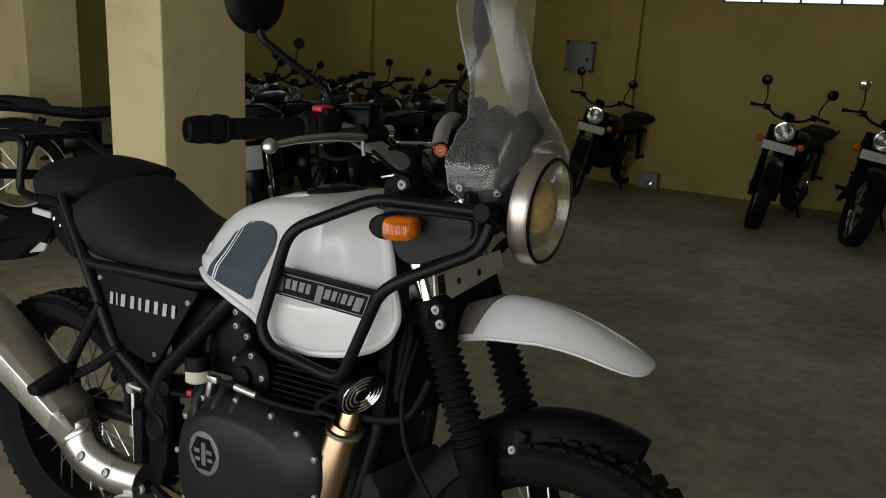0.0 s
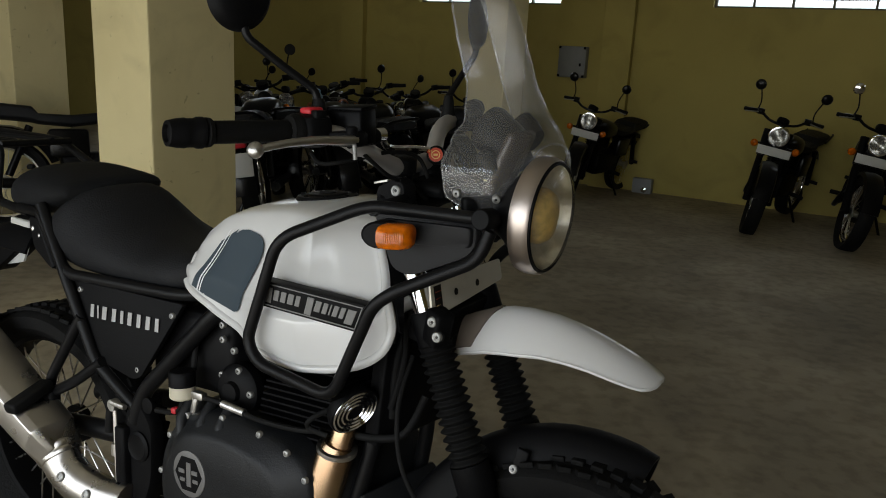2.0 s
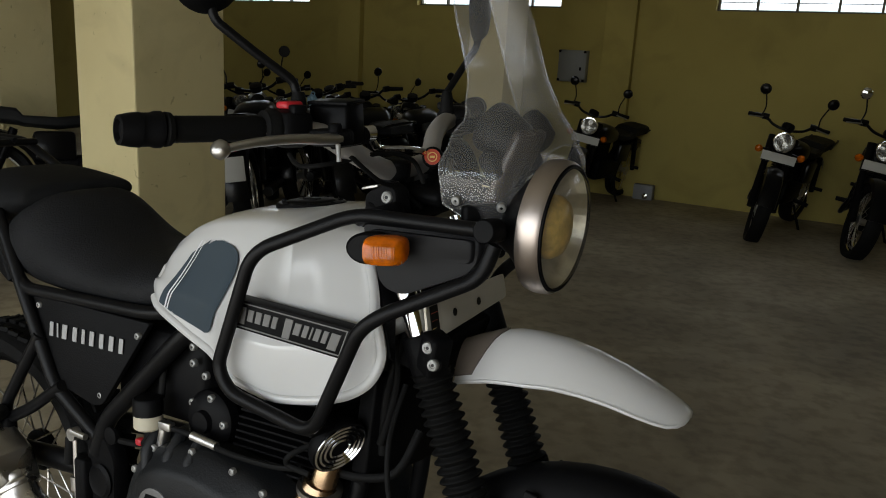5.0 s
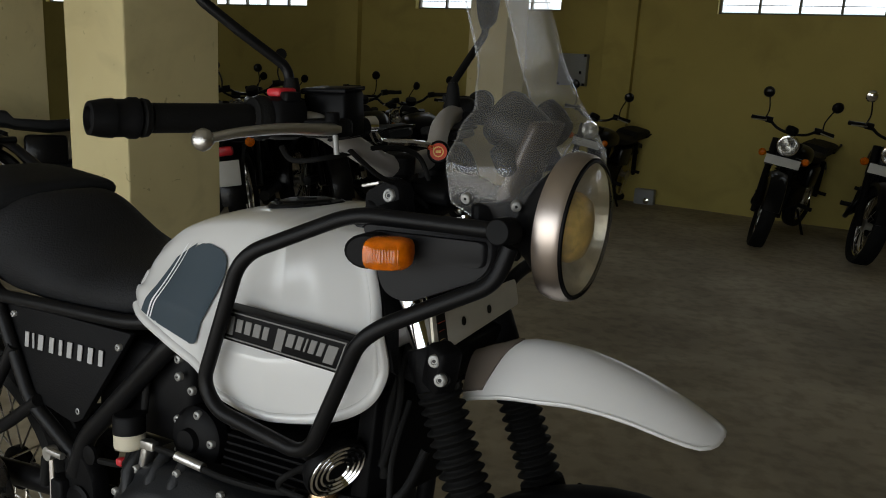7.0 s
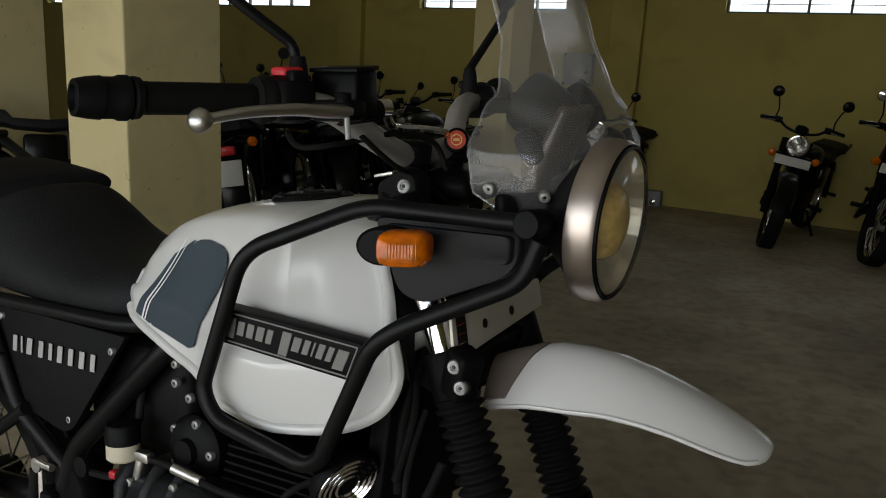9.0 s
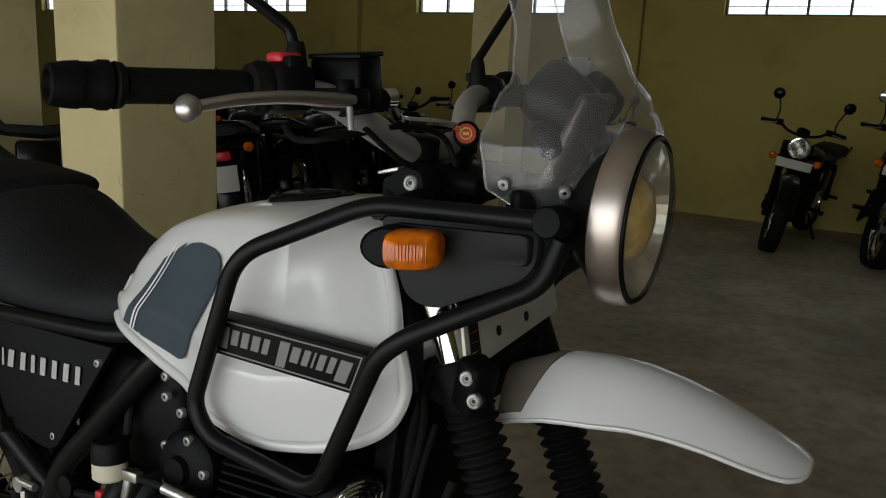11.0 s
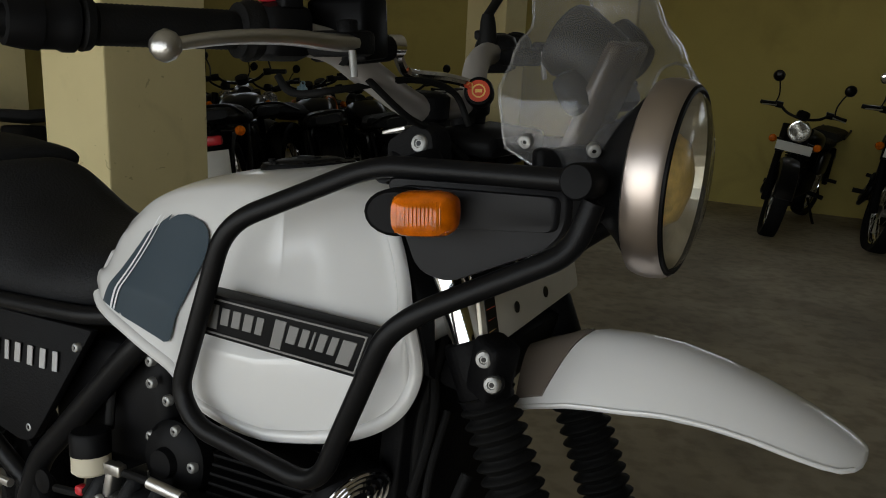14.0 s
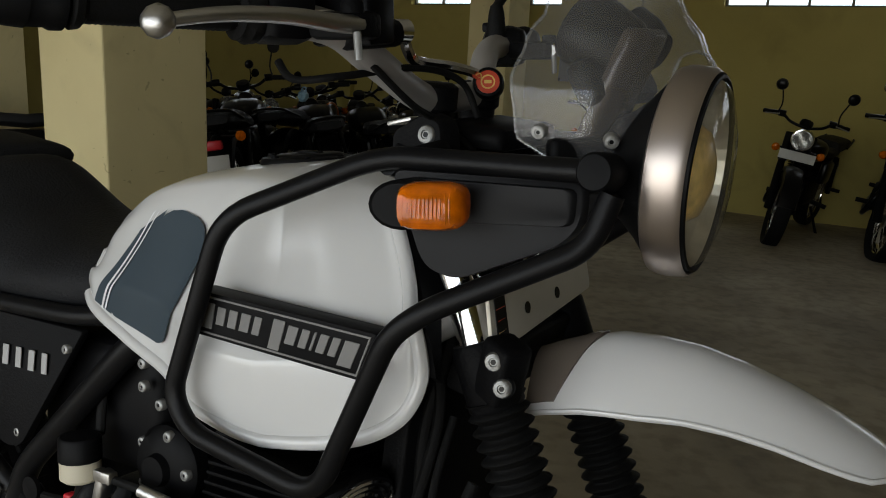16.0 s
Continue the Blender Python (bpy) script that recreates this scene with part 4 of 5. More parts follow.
badge = part("badge", plate(fillet([on_badge(u, v, -0.02) for u, v in ((0, 0), (1, 0), (1, 1), (0, 1))], 0.004, 3, True), (0, -0.026, 0), 0.03), M_PLASTIC, tank, "black raised plate with grey marks")
for u0, u1, v0, v1 in ((0.018, 0.982, 0.075, 0.115), (0.018, 0.982, 0.885, 0.925), (0.018, 0.026, 0.115, 0.885), (0.974, 0.982, 0.115, 0.885)):
    part("border_bar", badge_quad(u0, u1, v0, v1, 0.0062, 0.0072), M_LOGO, badge, smooth=False)
u = 0.062
for w, low, high in ((0.074, 0.20, 0.78), (0.058, 0.34, 0.74), (0.058, 0.34, 0.74), (0.062, 0.34, 0.74), (0.052, 0.34, 0.74), (-0.034, 0, 0), (0.070, 0.14, 0.80), (0.062, 0.34, 0.74), (0.052, 0.34, 0.74), (0.028, 0.34, 0.74), (0.054, 0.34, 0.74), (0.050, 0.34, 0.74), (0.078, 0.20, 0.74)):
    if w > 0:
        part("mark_bar", plate([on_badge(q, v, 0.0062) for q, v in ((u + 0.004, low), (u + w * 1.22 - 0.018, low), (u + w * 1.22 - 0.012, high), (u + 0.010, high))], (0, -0.0011, 0)), M_LOGO, badge, smooth=False)
    u += abs(w) * 1.22

# ---- tank guard, right and left
for k in (-1, 1):
    def gp(x, y, z):
        # the far guard sits closer in
        return Vector((x, y, z)) if k < 0 else Vector((0.9 + (x - 0.9) * 0.80, -y * 0.62, z))
    front = gp(1.330, -0.176, 0.961)
    loop = [front, gp(1.125, -0.190, 0.966), gp(0.978, -0.245, 0.905), gp(0.898, -0.242, 0.722), gp(0.925, -0.242, 0.688), gp(1.088, -0.238, 0.658), gp(1.182, -0.248, 0.822), gp(1.215, -0.242, 0.846), gp(1.337, -0.190, 0.902), gp(1.352, -0.182, 0.945)]
    guard = part("tank_guard", tube(fillet(loop, 0.035, 7), 0.0102, 16), M_TUBE, bike, "satin black tubular tank guard")
    part("boss", lathe([(0.012, -0.02), (0.0160, -0.018), (0.0160, 0.012), (0.014, 0.015), (0.001, 0.016)], gp(1.338, -0.176, 0.961), (0.12, k, 0.08), 22), M_PLASTIC, guard, "round black tube plug")
    part("upper_stay", tube([gp(1.13, -0.185, 0.958), gp(1.10, -0.06, 0.93)], 0.010, 10), M_TUBE, guard)
    part("lower_bracket", box(Matrix.Translation(gp(1.02, -0.2, 0.66)) @ Matrix.Rotation(0.2, 4, "Y"), 0.11, 0.05, 0.012, 0.004), M_MATTE, guard)
    part("front_stay", tube([gp(1.335, -0.17, 0.955), gp(1.29, -0.06, 0.94)], 0.011, 10), M_TUBE, guard)
    # infill panel
    o = [gp(*q) for q in ((1.140, -0.196, 0.956), (1.322, -0.172, 0.952), (1.318, -0.170, 0.916), (1.300, -0.172, 0.898), (1.206, -0.190, 0.862), (1.176, -0.196, 0.872))]
    pan = part("side_panel", plate(fillet(o, 0.014, 4, True), (0, -0.012 * k, 0), 0.2), M_PANEL, bike, "dark grey triangular side panel")
    o = [gp(*q) for q in ((1.16, -0.200, 0.950), (1.316, -0.180, 0.946), (1.312, -0.178, 0.915), (1.18, -0.196, 0.912))]
    part("raised_field", plate(fillet(o, 0.008, 3, True), (0, -0.012 * k, 0), 0.2), M_PANEL, pan)
    # indicator
    ax = Vector((0.60, 0.80 * k, 0)).normalized()
    c = gp(1.196, -0.240, 0.931)
    ind = part("indicator", lathe([(0.012, -0.05), (0.018, -0.045), (0.023, -0.03), (0.0235, -0.004), (0.020, 0.0)], c + Vector((-0.008, 0, 0)), (0.35, k, 0.02), 20, 1.25, 0.9), M_PLASTIC, bike, "black indicator housing")
    mi = frame_of(c + Vector((0.032, 0.010 * k, 0.003)), (0.42, k, 0.03))
    lens = []
    for dz, s in ((-0.026, 0.92), (-0.012, 1.0), (0.004, 0.98), (0.014, 0.86), (0.019, 0.55)):
        lens.append([mi @ Vector((0.0285 * s * math.copysign(abs(math.cos(t)) ** 0.55, math.cos(t)), 0.0195 * s * math.copysign(abs(math.sin(t)) ** 0.55, math.sin(t)), dz)) for t in [2 * math.pi * j / 28 for j in range(28)]])
    le = part("lens", loft(lens), M_AMBER, ind, "ribbed amber lens")
    bm = bmesh.new()
    for j in range(14):
        x = -0.0215 + 0.0033 * j
        sweep(bm, [mi @ Vector((x, 0.0145 * q / 4, 0.0190 - 0.0060 * (abs(x) / 0.0225) ** 4 - 0.0050 * (abs(q) / 4) ** 4)) for q in range(-4, 5)], 0.0014, 6)
    part("lens_ribs", bm, M_AMBER, le, smooth=False)

# head bracket with bolts
hb = part("head_bracket", plate(fillet([(1.075, -0.085, 0.945), (1.145, -0.09, 0.945), (1.138, -0.088, 0.994), (1.115, -0.086, 1.002), (1.075, -0.085, 0.982)], 0.008, 4, True), (0, -0.03, 0), 0.12), M_MATTE, bike, "black cast bracket at the steering head")
bolt("bolt", (1.122, -0.117, 0.981), (0.1, -1, 0.1), 0.0095, hb)
bolt("bolt", (1.132, -0.117, 0.957), (0.1, -1, 0.1), 0.0095, hb)
part("bracket_tab", box(P(1.085, -0.09, 0.993) @ Matrix.Rotation(-0.2, 4, "Y"), 0.03, 0.05, 0.004, 0.001), M_ALU, hb)

# ---- headlight
SHAPE = None
HL = Vector((1.245, 0.014, 1.014))
hax = Vector((0.997, -0.040, -0.07)).normalized()
head = part("headlight", lathe([(0.001, -0.074), (0.030, -0.073), (0.046, -0.064), (0.056, -0.046), (0.072, -0.028), (0.088, -0.014), (0.0905, 0.0)], HL, hax, 48, caps=False), M_PLASTIC, bike, "black round headlight bucket")
part("bezel", lathe([(0.0915, -0.012), (0.0975, -0.009), (0.0995, -0.002), (0.1000, 0.006), (0.0985, 0.020), (0.0950, 0.0255), (0.0925, 0.019), (0.0915, -0.012)], HL, hax, 64, caps=False), M_BEZEL, head, "brushed steel headlight rim")
part("seal", lathe([(0.0935, 0.022), (0.0925, 0.028), (0.0898, 0.029), (0.0885, 0.024), (0.0935, 0.022)], HL, hax, 64, caps=False), M_PLASTIC, head, "black rubber seal")
part("reflector", lathe([(0.0895, 0.024), (0.0880, 0.017), (0.0858, 0.009), (0.0823, 0.001), (0.0780, -0.006), (0.0723, -0.0133), (0.0660, -0.020), (0.0583, -0.0272), (0.0500, -0.034), (0.0415, -0.040), (0.0330, -0.045), (0.015, -0.05)], HL, hax, 46, caps=False), M_REFL, head, "faceted mirror bowl", smooth=False)
part("bulb_shield", lathe([(0.024, -0.05), (0.044, -0.030), (0.049, -0.010), (0.048, 0.010), (0.040, 0.022), (0.020, 0.029), (0.001, 0.031)], HL, hax, 20), M_BRASS, head, "brass coloured bulb shield")
gl = part("glass", lathe([(0.0893, 0.026), (0.082, 0.032), (0.06, 0.039), (0.03, 0.043), (0.001, 0.044)], HL, hax, 48, caps=False), M_LENS, head, "clear domed headlight glass")
gl.visible_shadow = False
bolt("bolt", HL + hax * -0.03 + Vector((-0.005, -0.094, -0.035)), (0, -1, -0.3), 0.006, head, M_PLASTIC)

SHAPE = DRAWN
# ---- windscreen
WS = P(1.225, -0.005, 0) @ Matrix.Rotation(radians(6), 4, "Z")


def between(keys, v):
    for (a, wa), (b, wb) in zip(keys, keys[1:]):
        if v <= b:
            t = max(0, (v - a) / (b - a))
            return wa + (wb - wa) * (t * t * (3 - 2 * t))
    return keys[-1][1]


def screen_point(u, v):
    """u from the right edge (-1) to the left (1), v from the lower edge up."""
    a = abs(u)
    th = a * math.pi / 2
    low_edge = 1.058 - 0.100 * between(((0, 0), (0.18, 0.08), (0.40, 0.94), (0.5, 1.0), (0.88, 0.98), (1.0, 0.76)), a)
    z = low_edge + (1.310 - low_edge) * v
    hw = between(((0.958, 0.118), (1.0, 0.128), (1.03, 0.132), (1.07, 0.108), (1.10, 0.076), (1.16, 0.058), (1.22, 0.057), (1.27, 0.053), (1.295, 0.044), (1.31, 0.03)), z)
    shift = between(((1.03, 0.0), (1.10, 0.013), (1.31, 0.013)), max(1.03, z))
    x = -0.008 + 0.128 * math.cos(th) ** 0.8 * (0.35 + 0.65 * hw / 0.125) - 0.34 * max(0, z - 1.02) ** 1.25
    x += 0.035 * (1 - hw / 0.125)
    return WS @ Vector((x, shift + math.copysign(hw * math.sin(th) ** 0.65, u), z))


bm = bmesh.new()
nu, nv = 26, 30
grid = [[screen_point(-1 + 2 * i / nu, j / nv) for i in range(nu + 1)] for j in range(nv + 1)]
vo = [[bm.verts.new(p) for p in r] for r in grid]
vi = [[bm.verts.new(p + (WS @ Vector((-0.02, 0, p.z)) - p).normalized() * 0.0035) for p in r] for r in grid]
for j in range(nv):
    for i in range(nu):
        bm.faces.new((vo[j][i], vo[j][i + 1], vo[j + 1][i + 1], vo[j + 1][i]))
        bm.faces.new((vi[j][i], vi[j + 1][i], vi[j + 1][i + 1], vi[j][i + 1]))
for j in range(nv):
    bm.faces.new((vo[j][0], vo[j + 1][0], vi[j + 1][0], vi[j][0]))
    bm.faces.new((vo[j][nu], vi[j][nu], vi[j + 1][nu], vo[j + 1][nu]))
for i in range(nu):
    bm.faces.new((vo[0][i], vi[0][i], vi[0][i + 1], vo[0][i + 1]))
    bm.faces.new((vo[nv][i], vo[nv][i + 1], vi[nv][i + 1], vi[nv][i]))
screen = part("windscreen", bm, M_SCREEN, bike, "clear curved acrylic windscreen")
screen.visible_shadow = False
# light in the sheet's edge is put in as a thin hazy tube
outer = [r[0] for r in grid] + [p for p in grid[-1][1:]] + [r[nu] for r in grid[-2::-1]] + [p for p in grid[0][-2:0:-1]]
rim_ = part("edge", tube(outer, 0.0015, 6, True), M_SCREDGE, screen, "polished edge, its brightness put in as pale haze")
rim_.visible_shadow = False
for k in (-1, 1):
    for x, y, z in ((1.261, -0.133, 0.987), (1.312, -0.115, 0.982)):
        want = Vector((x, y, z))
        i = min(range(nu // 2), key=lambda c: min((grid[q][c] - want).length for q in range(6)))
        j = min(range(6), key=lambda c: (grid[c][i] - want).length)
        if k > 0:
            i = nu - i
        p = grid[j][i]
        ax = (grid[j][min(nu, i + 1)] - grid[j][max(0, i - 1)]).cross(grid[j + 1][i] - grid[max(0, j - 1)][i]).normalized()
        if ax.y * k < 0:
            ax = -ax
        bolt("screen_bolt", p + ax * 0.003, ax, 0.0068, screen)
    p = screen_point(0.72 * k, 0.03)
    part("screen_bracket", box(Matrix.Translation(p + Vector((-0.01, -0.016 * k, -0.012))) @ WS.to_3x3().to_4x4() @ Matrix.Rotation(0.7 * k, 4, "Z"), 0.02, 0.08, 0.05, 0.006), M_PLASTIC, screen, "black screen bracket")

# ---- instruments behind the screen
ic = part("speedometer", lathe([(0.022, -0.060), (0.032, -0.045), (0.037, -0.010), (0.039, 0.0), (0.036, 0.010), (0.001, 0.012)], (1.236, -0.018, 1.080), (-0.86, -0.05, 0.50), 34), M_POD, bike, "black round instrument pod")
part("small_dial", lathe([(0.020, -0.040), (0.028, -0.02), (0.030, 0.0), (0.001, 0.010)], (1.240, 0.058, 1.078), (-0.86, 0.05, 0.50), 26), M_POD, ic)
part("pod_bracket", box(Matrix.Translation((1.272, -0.018, 1.025)) @ Matrix.Rotation(radians(27), 4, "Y"), 0.018, 0.070, 0.12, 0.008), M_BROWN, ic, "smoked brown headlight bracket")
part("dial_hood", box(P(1.255, 0.0, 1.03) @ Matrix.Rotation(-0.5, 4, "Y"), 0.030, 0.13, 0.045, 0.012), M_POD, ic)

# ---- handlebar
HB = [(1.040, -0.504, 1.094), (1.092, -0.330, 1.089), (1.118, -0.250, 1.078), (1.112, -0.190, 1.054), (1.088, -0.100, 1.022), (1.078, -0.05, 1.012)]
C0 = Vector((1.070, 0.0, 1.010))

right = [Vector(p) for p in HB]
left = [Vector(p) for p in ((0.885, 0.43, 1.085), (0.962, 0.265, 1.074), (0.995, 0.18, 1.070), (1.030, 0.11, 1.056), (1.052, 0.07, 1.030), (1.062, 0.045, 1.016))]
part("handlebar", tube(catmull(right[1:] + left[:0:-1], 6), 0.0150, 16), M_BAR, bike, "champagne coloured tubular handlebar")
for pts, sd in ((right, -1), (left, 1)):
    d = (pts[0] - pts[1]).normalized()
    L = (pts[0] - pts[1]).length
    prof = [(0.0150, 0.0), (0.0160, 0.004)]
    for i in range(26):
        prof += [(0.0162, 0.006 + i * 0.0042), (0.0168, 0.008 + i * 0.0042)]
    prof += [(0.0162, 0.118), (0.0205, 0.122), (0.0215, 0.128), (0.0185, 0.131)]
    grip = part("grip", lathe(prof, pts[1], d, 24), M_GRIP, bike, "ribbed black rubber grip")
    part("flange", lathe([(0.018, -0.02), (0.0255, -0.018), (0.0265, -0.010), (0.0235, -0.006), (0.0235, -0.002), (0.016, 0.0)], pts[1], d, 24), M_GRIP, grip)
    part("bar_end", lathe([(0.018, 0.131), (0.0225, 0.134), (0.0225, 0.142), (0.0205, 0.146), (0.0205, 0.160), (0.0215, 0.160), (0.0205, 0.172), (0.018, L + 0.003), (0.013, L + 0.004), (0.012, L - 0.002), (0.001, L - 0.002)], pts[1], d, 26), M_PLASTIC, grip, "stepped black bar-end weight")
    m = frame_of(pts[1] - d * 0.040, d)
    sw = part("switchgear", box(m @ P(0, 0, 0), 0.054, 0.050, 0.050, 0.014), M_PLASTIC, bike, "black switch housing")
    if sd < 0:
        part("kill_switch", box(Matrix.Translation(pts[1] - d * 0.04 + Vector((0, 0, 0.030))), 0.022, 0.030, 0.010, 0.004), M_RED, sw, "red kill switch")
    part("switch_button", box(m @ P(0.02, 0.025, 0.0), 0.016, 0.012, 0.02, 0.003), M_PLASTIC, sw)
    # lever
    if sd < 0:
        lp = [Vector(v) for v in ((1.178, -0.282, 1.077), (1.180, -0.315, 1.078), (1.180, -0.36, 1.081), (1.174, -0.415, 1.080), (1.163, -0.460, 1.074))]
    else:
        lp = [Vector(v) for v in ((1.045, 0.225, 1.066), (1.035, 0.26, 1.066), (1.02, 0.31, 1.067), (1.0, 0.36, 1.066), (0.985, 0.395, 1.062))]
    cl = catmull(lp, 5)
    lev = part("lever", tube(cl, [0.0105 - 0.004 * i / (len(cl) - 1) for i in range(len(cl))], 14, flat=0.75), M_ALU, bike, "polished alloy hand lever")
    e = cl[-1]
    part("lever_ball", lathe([(0.001, -0.012), (0.007, -0.0095), (0.0112, -0.004), (0.0118, 0.0), (0.0112, 0.004), (0.007, 0.0095), (0.001, 0.012)], e, (0, 0, 1), 20), M_ALU, lev, "round ball end")
    pv = cl[1]
    part("perch", box(Matrix.Translation(pv + Vector((-0.018, 0.012 * -sd, 0.0))) @ turn, 0.050, 0.036, 0.022, 0.006), M_MATTE, lev, "black lever perch")
    bolt("bolt", pv + Vector((0, 0, 0.014)), (0, 0, 1), 0.009, lev, M_MATTE)
    part("adjuster", tube([pv + Vector((0.01, -0.006, -0.006)), pv + Vector((0.012, -0.006, -0.028))], 0.0032, 8), M_BOLT, lev)
    # mirror
    if sd < 0:
        ms = [Vector(v) for v in ((1.090, -0.262, 1.078), (1.089, -0.262, 1.118), (1.084, -0.262, 1.146), (1.062, -0.315, 1.187), (1.040, -0.36, 1.226), (1.036, -0.366, 1.262))]
    else:
        ms = [Vector(v) for v in ((0.985, 0.20, 1.066), (0.980, 0.20, 1.094), (0.980, 0.20, 1.114), (0.978, 0.255, 1.162), (0.976, 0.30, 1.200), (0.976, 0.305, 1.235))]
    mc = ms[-1] + Vector((0, 0, 0.028))
    mir = part("mirror", lathe([(0.02, 0.018), (0.045, 0.012), (0.056, 0.0), (0.057, -0.006), (0.052, -0.008), (0.001, -0.008)], mc, turn.to_3x3() @ Vector((1, 0.25 * sd, 0.0)), 32), M_PLASTIC, bike, "round black rear-view mirror")
    part("stem", tube(fillet(ms, 0.012, 5), 0.0062, 10), M_TUBE, mir, "bent black mirror stem")
    part("boot", lathe([(0.0115, 0), (0.0125, 0.006), (0.010, 0.034), (0.0078, 0.044)], ms[0] + Vector((0, 0, 0.012)), (0, 0, 1), 16), M_GRIP, mir, "rubber boot")
    # risers and clamps
    part("riser", lathe([(0.020, -0.045), (0.020, -0.01), (0.024, -0.006), (0.024, 0.016), (0.018, 0.020)], C0 + turn.to_3x3() @ Vector((0, 0.052 * sd, 0.0)), (0.1, 0, 1), 18), M_MATTE, bike, "black handlebar clamp")
# brake master cylinder
mm = Matrix.Translation((1.122, -0.222, 1.091)) @ turn @ Matrix.Rotation(0.06, 4, "X")
mcy = part("brake_master_cylinder", box(mm, 0.060, 0.044, 0.056, 0.005), M_GLOSSBLACK, bike, "square black brake fluid reservoir")
part("lid", box(mm @ P(0, 0, 0.0295), 0.0620, 0.0460, 0.005, 0.0015), M_GLOSSBLACK, mcy)
part("cylinder", tube([(1.13, -0.24, 1.070), (1.138, -0.185, 1.074)], 0.012, 12), M_MATTE, mcy)
part("banjo", lathe([(0.011, -0.008), (0.011, 0.008), (0.001, 0.008)], (1.136, -0.176, 1.076), (0.2, 1, 0), 14), M_CHROME, mcy, "chrome banjo fitting")
part("brake_hose", tube(catmull([(1.136, -0.172, 1.076), (1.124, -0.15, 1.060), (1.112, -0.12, 1.050), (1.110, -0.06, 1.045), (1.098, 0.0, 1.036), (1.08, 0.03, 1.02)], 6), 0.0055, 8), M_CHROME, mcy, "braided silver brake hose")
# cables
for q in ([(1.12, -0.20, 1.05), (1.13, -0.15, 1.01), (1.12, -0.09, 0.99), (1.13, -0.05, 0.96)],
          [(1.062, -0.252, 1.050), (1.080, -0.25, 1.034), (1.111, -0.22, 1.037), (1.114, -0.12, 1.044), (1.120, -0.06, 1.030), (1.125, -0.04, 0.995)]):
    part("cable", tube(catmull(q, 7), 0.0036, 8), M_GRIP, bike, "black control cable")
part("top_clamp_cover", box(Matrix.Translation((1.100, 0.035, 0.975)) @ turn @ Matrix.Rotation(0.12, 4, "Y"), 0.08, 0.15, 0.026, 0.010), M_PLASTIC, bike, "black upper fork clamp cover")
# key barrel with a red disc
dax = Vector((0.50, -0.80, 0.16))
kb = part("lock_barrel", lathe([(0.016, -0.03), (0.019, -0.02), (0.019, 0.0), (0.0175, 0.005), (0.0150, 0.006), (0.0150, 0.003)], (1.106, 0.006, 1.029), dax, 26, 0.86, 0.86), M_PLASTIC, bike, "black round barrel with a red disc")
part("disc", lathe([(0.0140, 0.002), (0.0140, 0.0052), (0.001, 0.0055)], (1.106, 0.006, 1.029), dax, 24, 0.86, 0.86), M_COPPER, kb, "plain red disc")
part("disc_mark", lathe([(0.0088, 0.0052), (0.0088, 0.0060), (0.0070, 0.0060), (0.0070, 0.0050)], (1.106, 0.006, 1.029), dax, 20, 0.86, 0.86, caps=False), M_BRASS, kb)
part("disc_mark", box(frame_of(Vector((1.106, 0.006, 1.029)) + dax.normalized() * 0.0058, dax), 0.0075, 0.0035, 0.001), M_BRASS, kb, smooth=False)

# ---- seat
def seat_loft(st, name, material, label, n=28, e=0.55):
    r = []
    for x, w, z0, z1, top in st:
        ring = []
        for j in range(n):
            t = 2 * math.pi * j / n
            c, s = math.cos(t), math.sin(t)
            ww = w * (1 - (1 - top) * max(0, s))
            ring.append(Vector((x, ww * math.copysign(abs(c) ** e, c), (z0 + z1) / 2 + (z1 - z0) / 2 * math.copysign(abs(s) ** 0.7, s))))
        r.append(ring)
    sm = []
    for a, b in zip(r, r[1:]):
        sm += [[p.lerp(q, j / 3) for p, q in zip(a, b)] for j in range(3)]
    sm.append(r[-1])
    for _ in range(2):
        sm = [sm[0]] + [[(a + 2 * b + c) / 4 for a, b, c in zip(x, y, z)] for x, y, z in zip(sm, sm[1:], sm[2:])] + [sm[-1]]
    return part(name, loft(sm), material, bike, label)


seat_loft(((0.150, 0.128, 0.800, 0.872, 0.85), (0.180, 0.147, 0.765, 0.897, 0.86), (0.215, 0.152, 0.742, 0.915, 0.84), (0.25, 0.154, 0.736, 0.920, 0.76), (0.29, 0.154, 0.734, 0.898, 0.68), (0.35, 0.152, 0.732, 0.858, 0.68), (0.42, 0.149, 0.731, 0.832, 0.72), (0.50, 0.145, 0.730, 0.820, 0.76), (0.58, 0.136, 0.732, 0.820, 0.78), (0.64, 0.12, 0.750, 0.824, 0.75), (0.672, 0.10, 0.770, 0.82, 0.7)), "seat", M_SEAT, "black stepped rider seat in matte vinyl")
seat_loft(((-0.045, 0.085, 0.868, 0.918, 0.8), (-0.02, 0.115, 0.850, 0.940, 0.84), (0.03, 0.132, 0.842, 0.954, 0.84), (0.08, 0.138, 0.846, 0.955, 0.82), (0.13, 0.140, 0.858, 0.950, 0.80), (0.165, 0.140, 0.868, 0.943, 0.82), (0.192, 0.138, 0.880, 0.937, 0.84), (0.208, 0.130, 0.886, 0.932, 0.85), (0.213, 0.118, 0.893, 0.925, 0.85)), "pillion_seat", M_SEAT2, "black pillion seat in ribbed vinyl")

